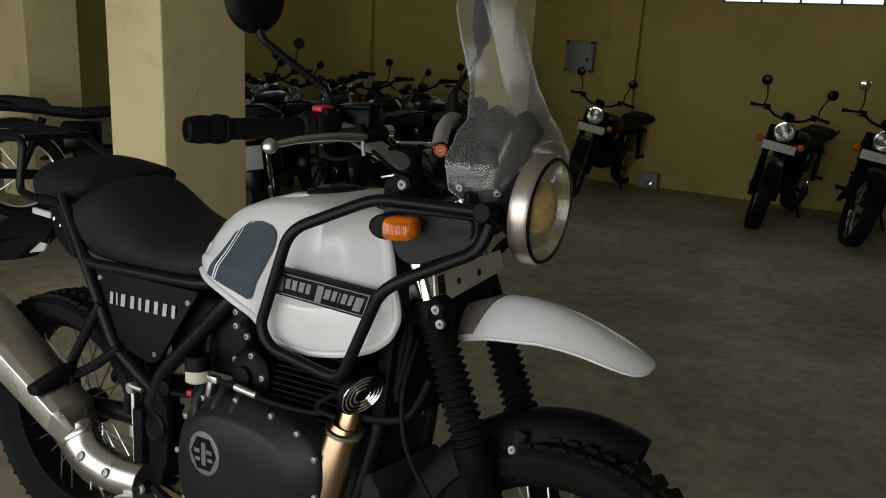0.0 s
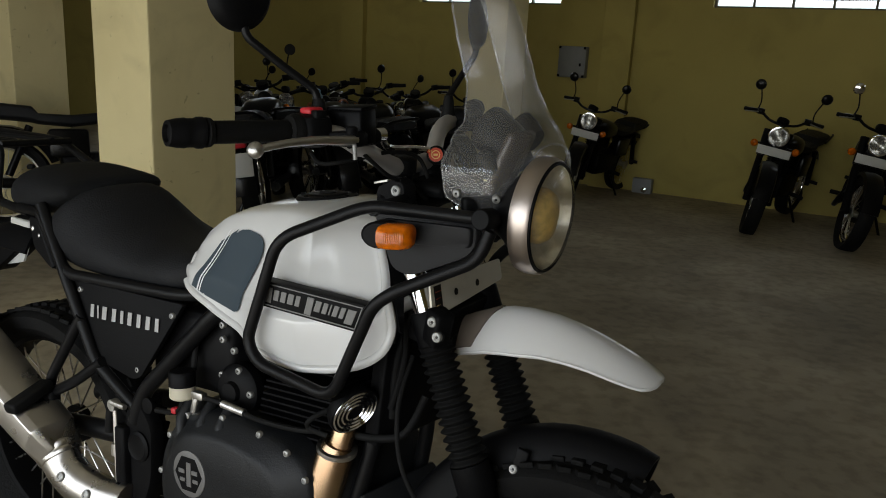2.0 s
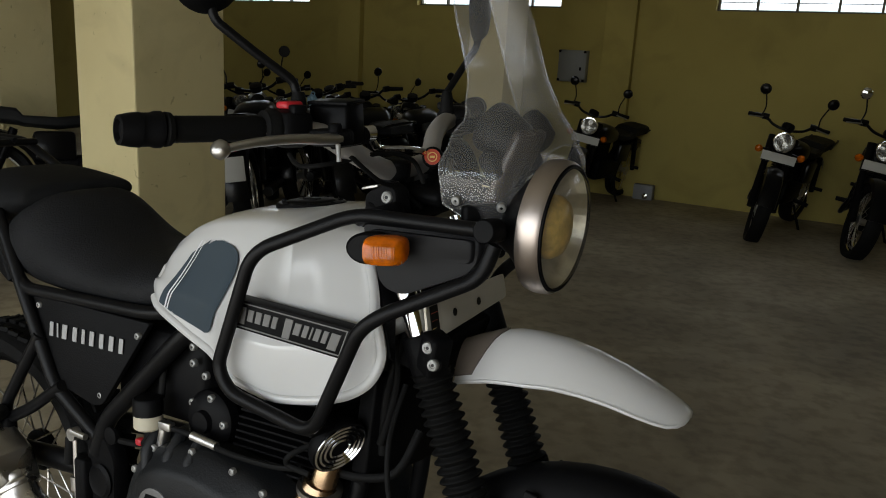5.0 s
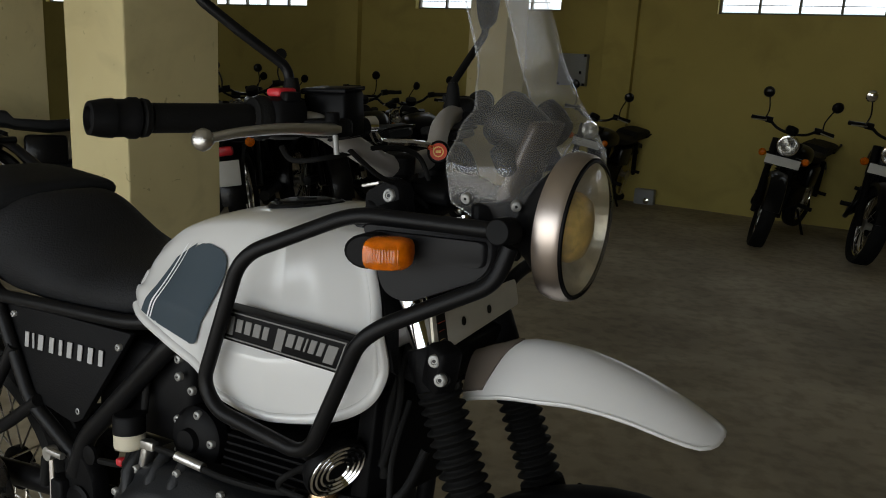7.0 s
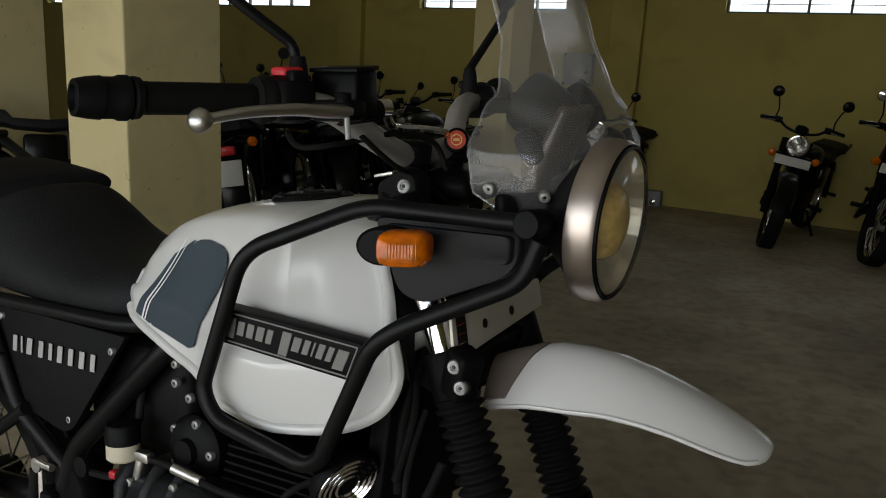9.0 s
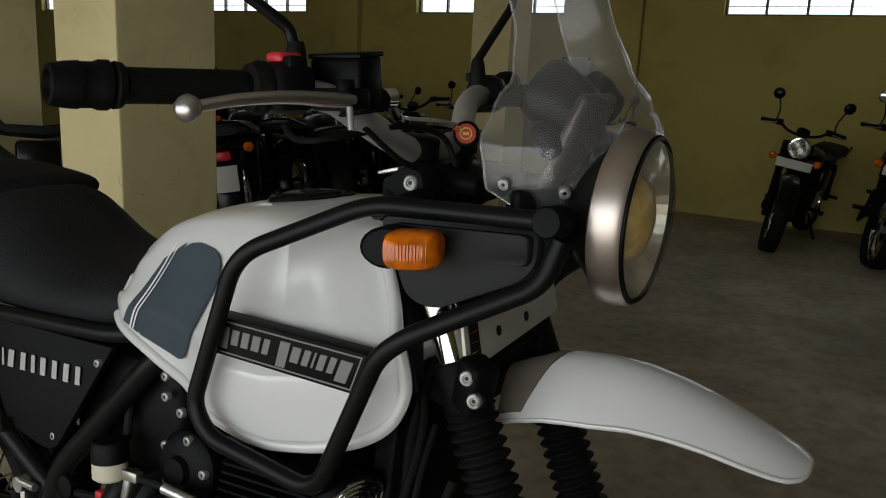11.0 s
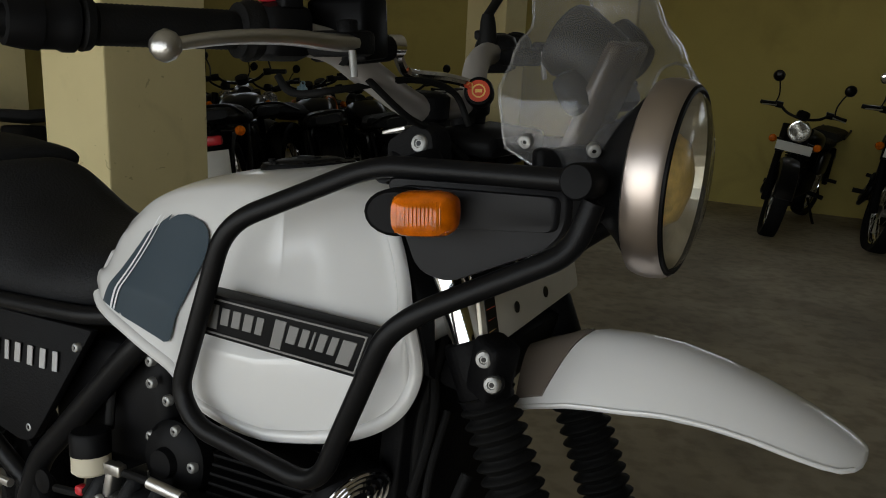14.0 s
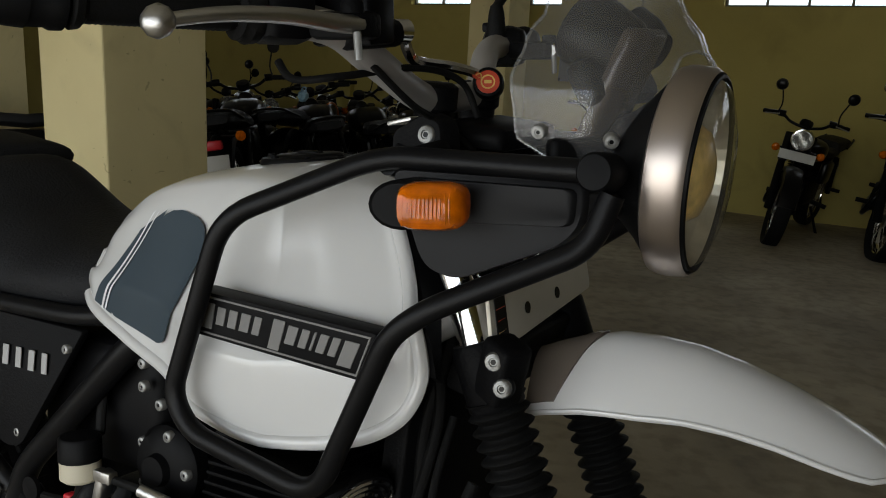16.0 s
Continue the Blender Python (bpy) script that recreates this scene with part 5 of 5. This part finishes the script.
# ---- side covers with plain bars in place of the name
for k in (-1, 1):
    o = [(0.268, 0.152 * k, 0.735), (0.622, 0.150 * k, 0.728), (0.493, 0.158 * k, 0.562), (0.470, 0.160 * k, 0.556), (0.352, 0.160 * k, 0.580)]
    sc = part("side_cover", plate(fillet(o, 0.012, 4, True), (0, -0.012 * k, 0), 0.15), M_MATTE, bike, "matte black triangular side cover")
    for x, z in ((0.300, 0.717), (0.594, 0.703), (0.365, 0.595), (0.483, 0.577)):
        bolt("bolt", (x, 0.155 * k, z), (0, k, 0.05), 0.0062, sc)
    x = 0.330
    for w in (0.024, 0.010, 0.032, 0.028, 0.020, 0.028, 0.026, 0.028, 0.024):
        z = 0.678
        bar = [(x + w * 0.16, z - 0.0135), (x + w * 0.60, z - 0.0135), (x + w * 0.76, z + 0.0135), (x + w * 0.32, z + 0.0135)]
        part("mark_bar", plate([(px, 0.1565 * k, pz) for px, pz in bar], (0, 0.0012 * k, 0)), M_SILVERP, sc, smooth=False)
        x += w + 0.0015

# ---- frame tubes
for k in (-1, 1):
    for nm, q, r in (("seat_rail", [(0.14, 0.14 * k, 0.86), (0.255, 0.158 * k, 0.745), (0.60, 0.142 * k, 0.742), (0.75, 0.12 * k, 0.76)], 0.012),
                     ("rear_stay", [(0.145, 0.14 * k, 0.88), (0.262, 0.162 * k, 0.735), (0.36, 0.166 * k, 0.575), (0.478, 0.158 * k, 0.498)], 0.0125),
                     ("mid_tube", [(0.80, 0.12 * k, 0.80), (0.695, 0.145 * k, 0.712), (0.50, 0.156 * k, 0.535), (0.475, 0.158 * k, 0.47)], 0.0165),
                     ("peg_stay", [(0.315, 0.166 * k, 0.665), (0.285, 0.17 * k, 0.62), (0.205, 0.172 * k, 0.515), (0.20, 0.172 * k, 0.48)], 0.0115),
                     ("peg_stay", [(0.385, 0.168 * k, 0.580), (0.29, 0.172 * k, 0.52), (0.21, 0.173 * k, 0.483)], 0.0115),
                     ("downtube", [(1.08, 0.03 * k, 0.90), (1.07, 0.06 * k, 0.72), (1.03, 0.08 * k, 0.50), (0.98, 0.1 * k, 0.33), (0.85, 0.1 * k, 0.28)], 0.014),
                     ("swingarm", [(0.50, 0.11 * k, 0.415), (0.25, 0.115 * k, 0.40), (-0.02, 0.105 * k, 0.372)], 0.022)):
        part(nm, tube(fillet(q, 0.03, 5), r, 14), M_TUBE, bike, "satin black frame tube")
    piv = part("pivot_plate", plate(fillet([(0.455, 0.135 * k, 0.50), (0.50, 0.135 * k, 0.515), (0.535, 0.135 * k, 0.47), (0.53, 0.135 * k, 0.36), (0.49, 0.135 * k, 0.27), (0.455, 0.135 * k, 0.28), (0.458, 0.135 * k, 0.40)], 0.02, 4, True), (0, 0.032 * k, 0), 0.15), M_MATTE, bike, "black cast pivot plate")
    part("pivot_cap", lathe([(0.030, 0), (0.032, 0.006), (0.026, 0.010), (0.022, 0.008), (0.001, 0.010)], (0.497, 0.166 * k, 0.425), (0, k, 0), 26), M_PLASTIC, piv, "round black cap")
    part("pivot_cap", lathe([(0.016, 0), (0.016, 0.006), (0.001, 0.008)], (0.528, 0.164 * k, 0.515), (0, k, 0), 20), M_PLASTIC, piv)
    pg = part("pillion_peg", box(Matrix.Translation((0.222, 0.235 * k, 0.492)) @ Matrix.Rotation(-0.30 * k, 4, "X") @ Matrix.Rotation(0.1, 4, "Z"), 0.036, 0.105, 0.024, 0.006), M_GRIP, bike, "folded black rubber pillion peg")
    part("peg_hanger", box(P(0.21, 0.178 * k, 0.468), 0.04, 0.03, 0.05, 0.008), M_MATTE, pg)
    bolt("bolt", (0.212, 0.196 * k, 0.462), (0, k, 0), 0.009, pg)
    part("footpeg", box(P(0.47, 0.20 * k, 0.275), 0.05, 0.09, 0.02, 0.004), M_STEEL, bike, "toothed steel footpeg")
# rear rack
rk = part("luggage_rack", tube(fillet([(0.085, -0.132, 0.857), (-0.058, -0.124, 0.872), (-0.036, -0.12, 0.998), (-0.46, -0.12, 1.003), (-0.48, 0, 1.003), (-0.46, 0.12, 1.000), (-0.17, 0.12, 0.988), (-0.03, 0.125, 0.925), (0.02, 0.13, 0.87)], 0.03, 6), 0.0098, 12), M_TUBE, bike, "black tubular luggage rack")
part("rack_crossbar", tube([(-0.045, -0.118, 1.000), (-0.13, 0.118, 0.988)], 0.0085, 10), M_TUBE, rk)
for y in (-0.04, 0.045):
    part("rack_slat", tube([(-0.09, y, 0.997), (-0.46, y, 1.003)], 0.0065, 8), M_TUBE, rk)
for k in (-1, 1):
    part("rack_leg", tube(fillet([(0.05, 0.132 * k, 0.866), (0.15, 0.142 * k, 0.862)], 0.025, 5), 0.0105, 12), M_TUBE, rk)
    gc = part("grab_cover", plate(fillet([(0.085, 0.135 * k, 0.850), (0.150, 0.142 * k, 0.850), (0.228, 0.15 * k, 0.745), (0.186, 0.15 * k, 0.747), (0.110, 0.14 * k, 0.783)], 0.012, 4, True), (0, -0.02 * k, 0), 0.15), M_PLASTIC, rk, "black plastic side trim")
    part("trim_rib", tube([(0.142, 0.142 * k, 0.838), (0.205, 0.152 * k, 0.752)], 0.006, 8), M_PLASTIC, gc)
    for x, z in ((0.108, 0.825), (0.133, 0.812)):
        part("rivet", lathe([(0.0055, -0.006), (0.0055, 0.002), (0.001, 0.004)], (x, 0.139 * k, z), (0, k, 0.1), 12), M_ALU, gc, "bright rivet")
# rear mudguard and tail
rg = [((x, 0, z), (0, 1, 0), (0, 0, 1), w, 0.055, 2.5) for x, z, w in ((-0.06, 0.795, 0.060), (-0.16, 0.802, 0.066), (-0.26, 0.785, 0.068), (-0.36, 0.755, 0.068), (-0.46, 0.71, 0.062), (-0.52, 0.665, 0.055))]
tailg = part("rear_mudguard", arched(rg, 10, 0.005), M_PLASTIC, bike, "black rear mudguard")
part("inner_panel", plate(fillet([(-0.235, -0.01, 0.684), (-0.15, -0.01, 0.700), (-0.128, -0.01, 0.738), (-0.25, -0.01, 0.70)], 0.006, 3, True), (0, 0.006, 0)), M_PLWHITE, tailg, "pale plastic inner panel")
part("side_strip", box(Matrix.Translation((-0.05, -0.070, 0.815)) @ Matrix.Rotation(0.08, 4, "Y"), 0.075, 0.012, 0.016, 0.004), M_PLWHITE, tailg, "pale side strip")
part("lower_guard", plate(fillet([(-0.13, -0.03, 0.775), (-0.12, -0.03, 0.748), (-0.25, -0.03, 0.668), (-0.33, -0.03, 0.655), (-0.42, -0.03, 0.72)], 0.01, 3, True), (0, 0.06, 0), 0.05), M_PLASTIC, tailg, "black lower mudguard")

# ---- exhaust
ex = []
A0, A1 = Vector((0.262, -0.212, 0.405)), Vector((-0.30, -0.250, 0.745))
d = (A1 - A0).normalized()
upv = Vector((0, 0, 1))
sdv = d.cross(upv).normalized()
upp = sdv.cross(d).normalized()
SECT = ((-0.058, -0.018), (-0.058, 0.029), (-0.042, 0.038), (0.040, 0.040), (0.056, 0.022), (0.056, -0.032), (0.030, -0.052), (-0.030, -0.048))
for t, s in ((-0.034, 0.0), (0.006, 1.0), (0.014, 1.02), (0.10, 1.07), (0.20, 1.14), (0.45, 1.20), (0.56, 1.18), (0.575, 0.9)):
    ring = []
    for px, pz in SECT:
        a = math.atan2(pz + 0.006, px)
        q = (0.012 + 0.047 * math.cos(a), -0.026 + 0.047 * math.sin(a)) if s == 0 else (px * s, pz * s)
        ring.append(A0 + d * t + sdv * q[0] + upp * q[1])
    ex.append(ring)
bm = loft(ex)
bmesh.ops.bevel(bm, geom=[e for e in bm.edges], offset=0.0022, segments=2, affect="EDGES", profile=0.6)
muf = part("silencer", bm, M_STEEL, bike, "faceted stainless steel silencer")
CC = Vector((0.266, -0.200, 0.372))
cax = Vector((-0.62, -0.02, 0.78))
part("collar", lathe([(0.038, -0.016), (0.046, -0.014), (0.048, -0.008), (0.045, -0.003), (0.048, 0.002), (0.048, 0.010), (0.044, 0.014), (0.038, 0.015)], CC, cax, 30), M_STEEL, muf, "welded steel collar")
pipe = catmull([CC + cax * 0.005, (0.290, -0.200, 0.343), (0.335, -0.197, 0.318), (0.40, -0.190, 0.304), (0.47, -0.178, 0.300)], 6)
pp = part("link_pipe", tube(pipe, 0.0415, 24), M_STEEL, muf, "curved steel link pipe")
for q, v in (((0.325, -0.234, 0.341), (0.1, -1, 0.45)), ((0.402, -0.228, 0.320), (0.1, -1, 0.4))):
    bolt("bolt", q, v, 0.0105, pp)
hp = part("header_pipe", tube(catmull([(0.955, -0.06, 0.60), (1.0, -0.10, 0.575), (1.005, -0.12, 0.55), (0.985, -0.13, 0.47), (0.955, -0.135, 0.385), (0.90, -0.14, 0.30), (0.75, -0.15, 0.25), (0.5, -0.16, 0.28)], 6), [0.021] * 15 + [0.021] * 28, 18), M_BRONZE, bike, "heat tinted exhaust header pipe")
part("heat_shield", tube([(1.0, -0.128, 0.53), (0.995, -0.13, 0.515), (0.953, -0.14, 0.385)], [0.026, 0.033, 0.034], 22), M_BRONZE, hp, "bronze coloured heat shield")
part("clamp_ring", lathe([(0.024, -0.006), (0.036, -0.004), (0.036, 0.004), (0.024, 0.006)], (0.997, -0.129, 0.522), (0.3, -0.08, 1), 22), M_STEEL, hp)

# ---- engine
eng = part("crankcase", box(P(0.78, 0, 0.40), 0.44, 0.24, 0.24, 0.04), M_ENGINE, bike, "black engine crankcase")
oc = [(0.575, 0.40), (0.595, 0.30), (0.66, 0.26), (0.80, 0.27), (0.93, 0.32), (0.975, 0.40), (0.975, 0.475), (0.93, 0.515), (0.86, 0.535), (0.76, 0.545), (0.66, 0.53), (0.605, 0.48)]
rim = catmull([(x, -0.125, z) for x, z in oc], 4, True)
cx, cz = 0.77, 0.405
lay = []
for dy, s in ((-0.12, 1.0), (-0.165, 1.0), (-0.180, 0.96), (-0.186, 0.88), (-0.205, 0.80), (-0.212, 0.70), (-0.213, 0.3)):
    lay.append([Vector((cx + (p.x - cx) * s, dy, cz + (p.z - cz) * s)) for p in rim])
cc = part("clutch_cover", loft(lay), M_ENGINE, eng, "matte black rounded clutch cover")
for i in range(0, len(oc)):
    x, z = oc[i]
    bolt("bolt", (cx + (x - cx) * 0.97, -0.180, cz + (z - cz) * 0.97), (0, -1, 0), 0.0064, cc)
em = part("emblem", lathe([(0.044, 0), (0.044, 0.003), (0.041, 0.004), (0.001, 0.004)], (0.705, -0.2115, 0.432), (0, -1, 0), 36), M_LOGO, cc, "round grey emblem")
part("emblem_field", lathe([(0.037, 0.0035), (0.037, 0.0048), (0.001, 0.0048)], (0.705, -0.2115, 0.432), (0, -1, 0), 6), M_PLASTIC, em)
for dx, dz, w, h in ((-0.018, 0.004, 0.016, 0.008), (-0.016, -0.012, 0.014, 0.007), (0.002, 0.0, 0.012, 0.046), (0.018, 0.006, 0.016, 0.008), (0.02, -0.010, 0.014, 0.007)):
    part("emblem_bar", box(P(0.705 + dx, -0.217, 0.432 + dz), w, 0.002, h, 0.0006), M_LOGO, em, smooth=False)
for x, z in ((0.645, 0.55), (0.70, 0.55), (0.752, 0.553)):
    part("cover_rib", tube([(x, -0.15, z), (x + 0.008, -0.186, z - 0.03), (x + 0.012, -0.196, z - 0.075)], [0.011, 0.012, 0.006], 10), M_ENGINE, cc)
# cylinder with fins
cyl = part("cylinder", box(P(0.90, 0, 0.59), 0.14, 0.18, 0.20, 0.02), M_MATTE, eng, "black finned cylinder")
for i in range(13):
    part("fin", box(P(0.875 + 0.004 * i, 0, 0.520 + 0.0125 * i), 0.185 - 0.002 * (i % 2), 0.24, 0.0045, 0.0015), M_MATTE, cyl, smooth=False)
part("cylinder_head", box(P(0.92, 0, 0.685), 0.17, 0.22, 0.06, 0.015), M_MATTE, eng)
part("spark_lead", tube(catmull([(0.90, -0.10, 0.68), (0.93, -0.16, 0.70), (0.98, -0.15, 0.71)], 5), 0.008, 10), M_PLWHITE, eng)
part("throttle_body", lathe([(0.03, -0.03), (0.036, -0.02), (0.036, 0.01), (0.028, 0.03), (0.02, 0.035)], (0.715, -0.09, 0.585), (0.2, -1, 0.1), 22), M_MATTE, eng)
part("starter_cover", lathe([(0.048, 0), (0.050, 0.02), (0.042, 0.03), (0.02, 0.034), (0.018, 0.044), (0.001, 0.045)], (0.735, -0.10, 0.575), (0.05, -1, 0), 28), M_PLASTIC, eng, "black round cover")
for i in range(5):
    a = 2 * math.pi * i / 5
    bolt("bolt", (0.735 + 0.042 * math.cos(a), -0.127, 0.575 + 0.042 * math.sin(a)), (0, -1, 0), 0.007, eng)
part("air_box", box(P(0.60, 0, 0.63), 0.24, 0.24, 0.16, 0.02), M_PLASTIC, bike, "black air box")
part("inner_frame", box(P(0.86, 0, 0.72), 0.44, 0.16, 0.06, 0.02), M_MATTE, bike)
for x, z in ((0.715, 0.672), (0.745, 0.655), (0.715, 0.70)):
    bolt("bolt", (x, -0.135, z), (0, -1, 0), 0.0070, bike)
# rear brake fluid cup
cup = part("brake_fluid_cup", lathe([(0.020, -0.022), (0.0245, -0.018), (0.0245, 0.004)], (0.637, -0.17, 0.574), (0, 0, 1), 22), M_FLUID, bike, "cloudy white brake fluid cup")
prof = [(0.026, 0.004), (0.026, 0.03), (0.023, 0.033), (0.001, 0.033)]
part("cap", lathe(prof, (0.637, -0.17, 0.574), (0, 0, 1), 14), M_PLASTIC, cup, "ribbed black screw cap")
part("hose", tube(catmull([(0.637, -0.17, 0.553), (0.63, -0.17, 0.53), (0.60, -0.165, 0.515), (0.55, -0.165, 0.51)], 6), 0.0055, 8), M_GRIP, cup)
part("red_clip", box(P(0.612, -0.168, 0.523), 0.014, 0.014, 0.012, 0.003), M_RED, cup, "small red hose clip")
# clutch lever arm and cable
arm = part("clutch_arm", box(P(0.672, -0.165, 0.545) @ Matrix.Rotation(0.3, 4, "Y"), 0.014, 0.02, 0.055, 0.004), M_ALU, eng, "alloy clutch release arm")
part("barrel", tube([(0.665, -0.165, 0.52), (0.66, -0.165, 0.49)], 0.013, 14), M_MATTE, arm)
part("cable", tube(catmull([(0.672, -0.17, 0.565), (0.74, -0.165, 0.562), (0.83, -0.16, 0.548), (0.92, -0.15, 0.545), (0.97, -0.14, 0.55)], 5), 0.0052, 8), M_GRIP, arm, "black clutch cable")
part("adjuster", tube([(0.745, -0.166, 0.5615), (0.80, -0.162, 0.554)], 0.0075, 10), M_ALU, arm)
part("yoke_clip", box(P(0.685, -0.17, 0.567), 0.03, 0.014, 0.014, 0.002), M_ALU, arm)
# rear brake linkage
lk = part("brake_rod", tube([(0.43, -0.175, 0.51), (0.432, -0.175, 0.30)], 0.0045, 8), M_STEEL, bike, "threaded steel brake rod")
part("rod_end", lathe([(0.012, -0.008), (0.012, 0.008), (0.001, 0.008)], (0.43, -0.176, 0.50), (0, -1, 0), 16), M_ALU, lk)
part("rod_sleeve", tube([(0.432, -0.176, 0.42), (0.432, -0.176, 0.395)], 0.010, 10), M_STEEL, lk)
part("pressure_switch", tube([(0.418, -0.176, 0.49), (0.41, -0.176, 0.44)], 0.009, 10), M_GRIP, lk)
part("brake_pin", tube([(0.43, -0.18, 0.505), (0.47, -0.18, 0.503)], 0.006, 8), M_ALU, lk)
mc2 = part("rear_master_cylinder", box(P(0.452, -0.17, 0.40), 0.03, 0.03, 0.12, 0.006), M_MATTE, bike, "black rear brake cylinder")
bolt("bolt", (0.448, -0.19, 0.33), (0, -1, 0), 0.011, mc2)
bolt("bolt", (0.47, -0.19, 0.29), (0, -1, 0), 0.011, mc2)
part("brake_pedal", tube(catmull([(0.50, -0.18, 0.30), (0.56, -0.185, 0.28), (0.68, -0.19, 0.25), (0.72, -0.20, 0.27)], 5), 0.009, 10), M_MATTE, bike)
# horn
hax2 = Vector((0.86, -0.20, -0.44))
hc = (1.050, -0.142, 0.603)
horn = part("horn", lathe([(0.028, -0.03), (0.042, -0.02), (0.047, -0.008), (0.046, 0.002), (0.041, 0.002)], hc, hax2, 36), M_PLASTIC, bike, "round black horn with chrome rings")
for r in (0.0435, 0.036, 0.028, 0.019):
    part("horn_ring", lathe([(r, 0.0), (r, 0.004), (r - 0.003, 0.005), (r - 0.0045, 0.001)], hc, hax2, 36, caps=False), M_CHROME, horn, "chrome ring")
part("horn_mesh", lathe([(0.041, 0.001), (0.02, 0.0022), (0.001, 0.0022)], hc, hax2, 36), M_PLASTIC, horn)
part("horn_wire", tube(catmull([(1.0, -0.10, 0.60), (0.96, -0.15, 0.575), (0.95, -0.15, 0.555), (0.985, -0.14, 0.545)], 5), 0.005, 8), M_GRIP, horn)
# oil cooler, wiring and skid plate
part("oil_cooler", box(P(1.06, 0.0, 0.62) @ Matrix.Rotation(0.15, 4, "Y"), 0.03, 0.20, 0.18, 0.004), M_MATTE, bike, "black oil cooler")

part("skid_plate", plate(fillet([(1.03, -0.10, 0.44), (1.06, -0.10, 0.40), (1.03, -0.10, 0.30), (0.93, -0.10, 0.27), (0.96, -0.10, 0.36)], 0.012, 3, True), (0, 0.2, 0), 0.02), M_ENGINE, bike, "dark engine skid plate")
part("cooler_hose", tube(catmull([(0.99, -0.11, 0.545), (1.06, -0.10, 0.545), (1.11, -0.08, 0.56), (1.13, -0.05, 0.62)], 6), 0.007, 10), M_GRIP, bike, "black hose")
part("brake_line", tube(catmull([(1.13, -0.085, 0.70), (1.135, -0.13, 0.62), (1.16, -0.15, 0.53), (1.215, -0.14, 0.44), (1.24, -0.12, 0.405)], 7), 0.0042, 8), M_GRIP, bike, "black front brake line")
part("line_clip", box(Matrix.Translation(leg(-0.135, 0.405)), 0.03, 0.02, 0.012, 0.003), M_MATTE, bike)
for q in ([(1.10, -0.05, 0.86), (1.11, -0.06, 0.78), (1.09, -0.08, 0.68), (1.08, -0.08, 0.58)], [(1.09, -0.07, 0.80), (1.105, -0.075, 0.70), (1.085, -0.09, 0.60)], [(0.66, -0.13, 0.70), (0.64, -0.135, 0.66), (0.635, -0.14, 0.60)]):
    part("cable", tube(catmull(q, 6), 0.006, 8), M_GRIP, bike, "black wiring")
part("side_stand", tube([(0.55, 0.13, 0.27), (0.50, 0.24, 0.10)], 0.012, 10), M_TUBE, bike)
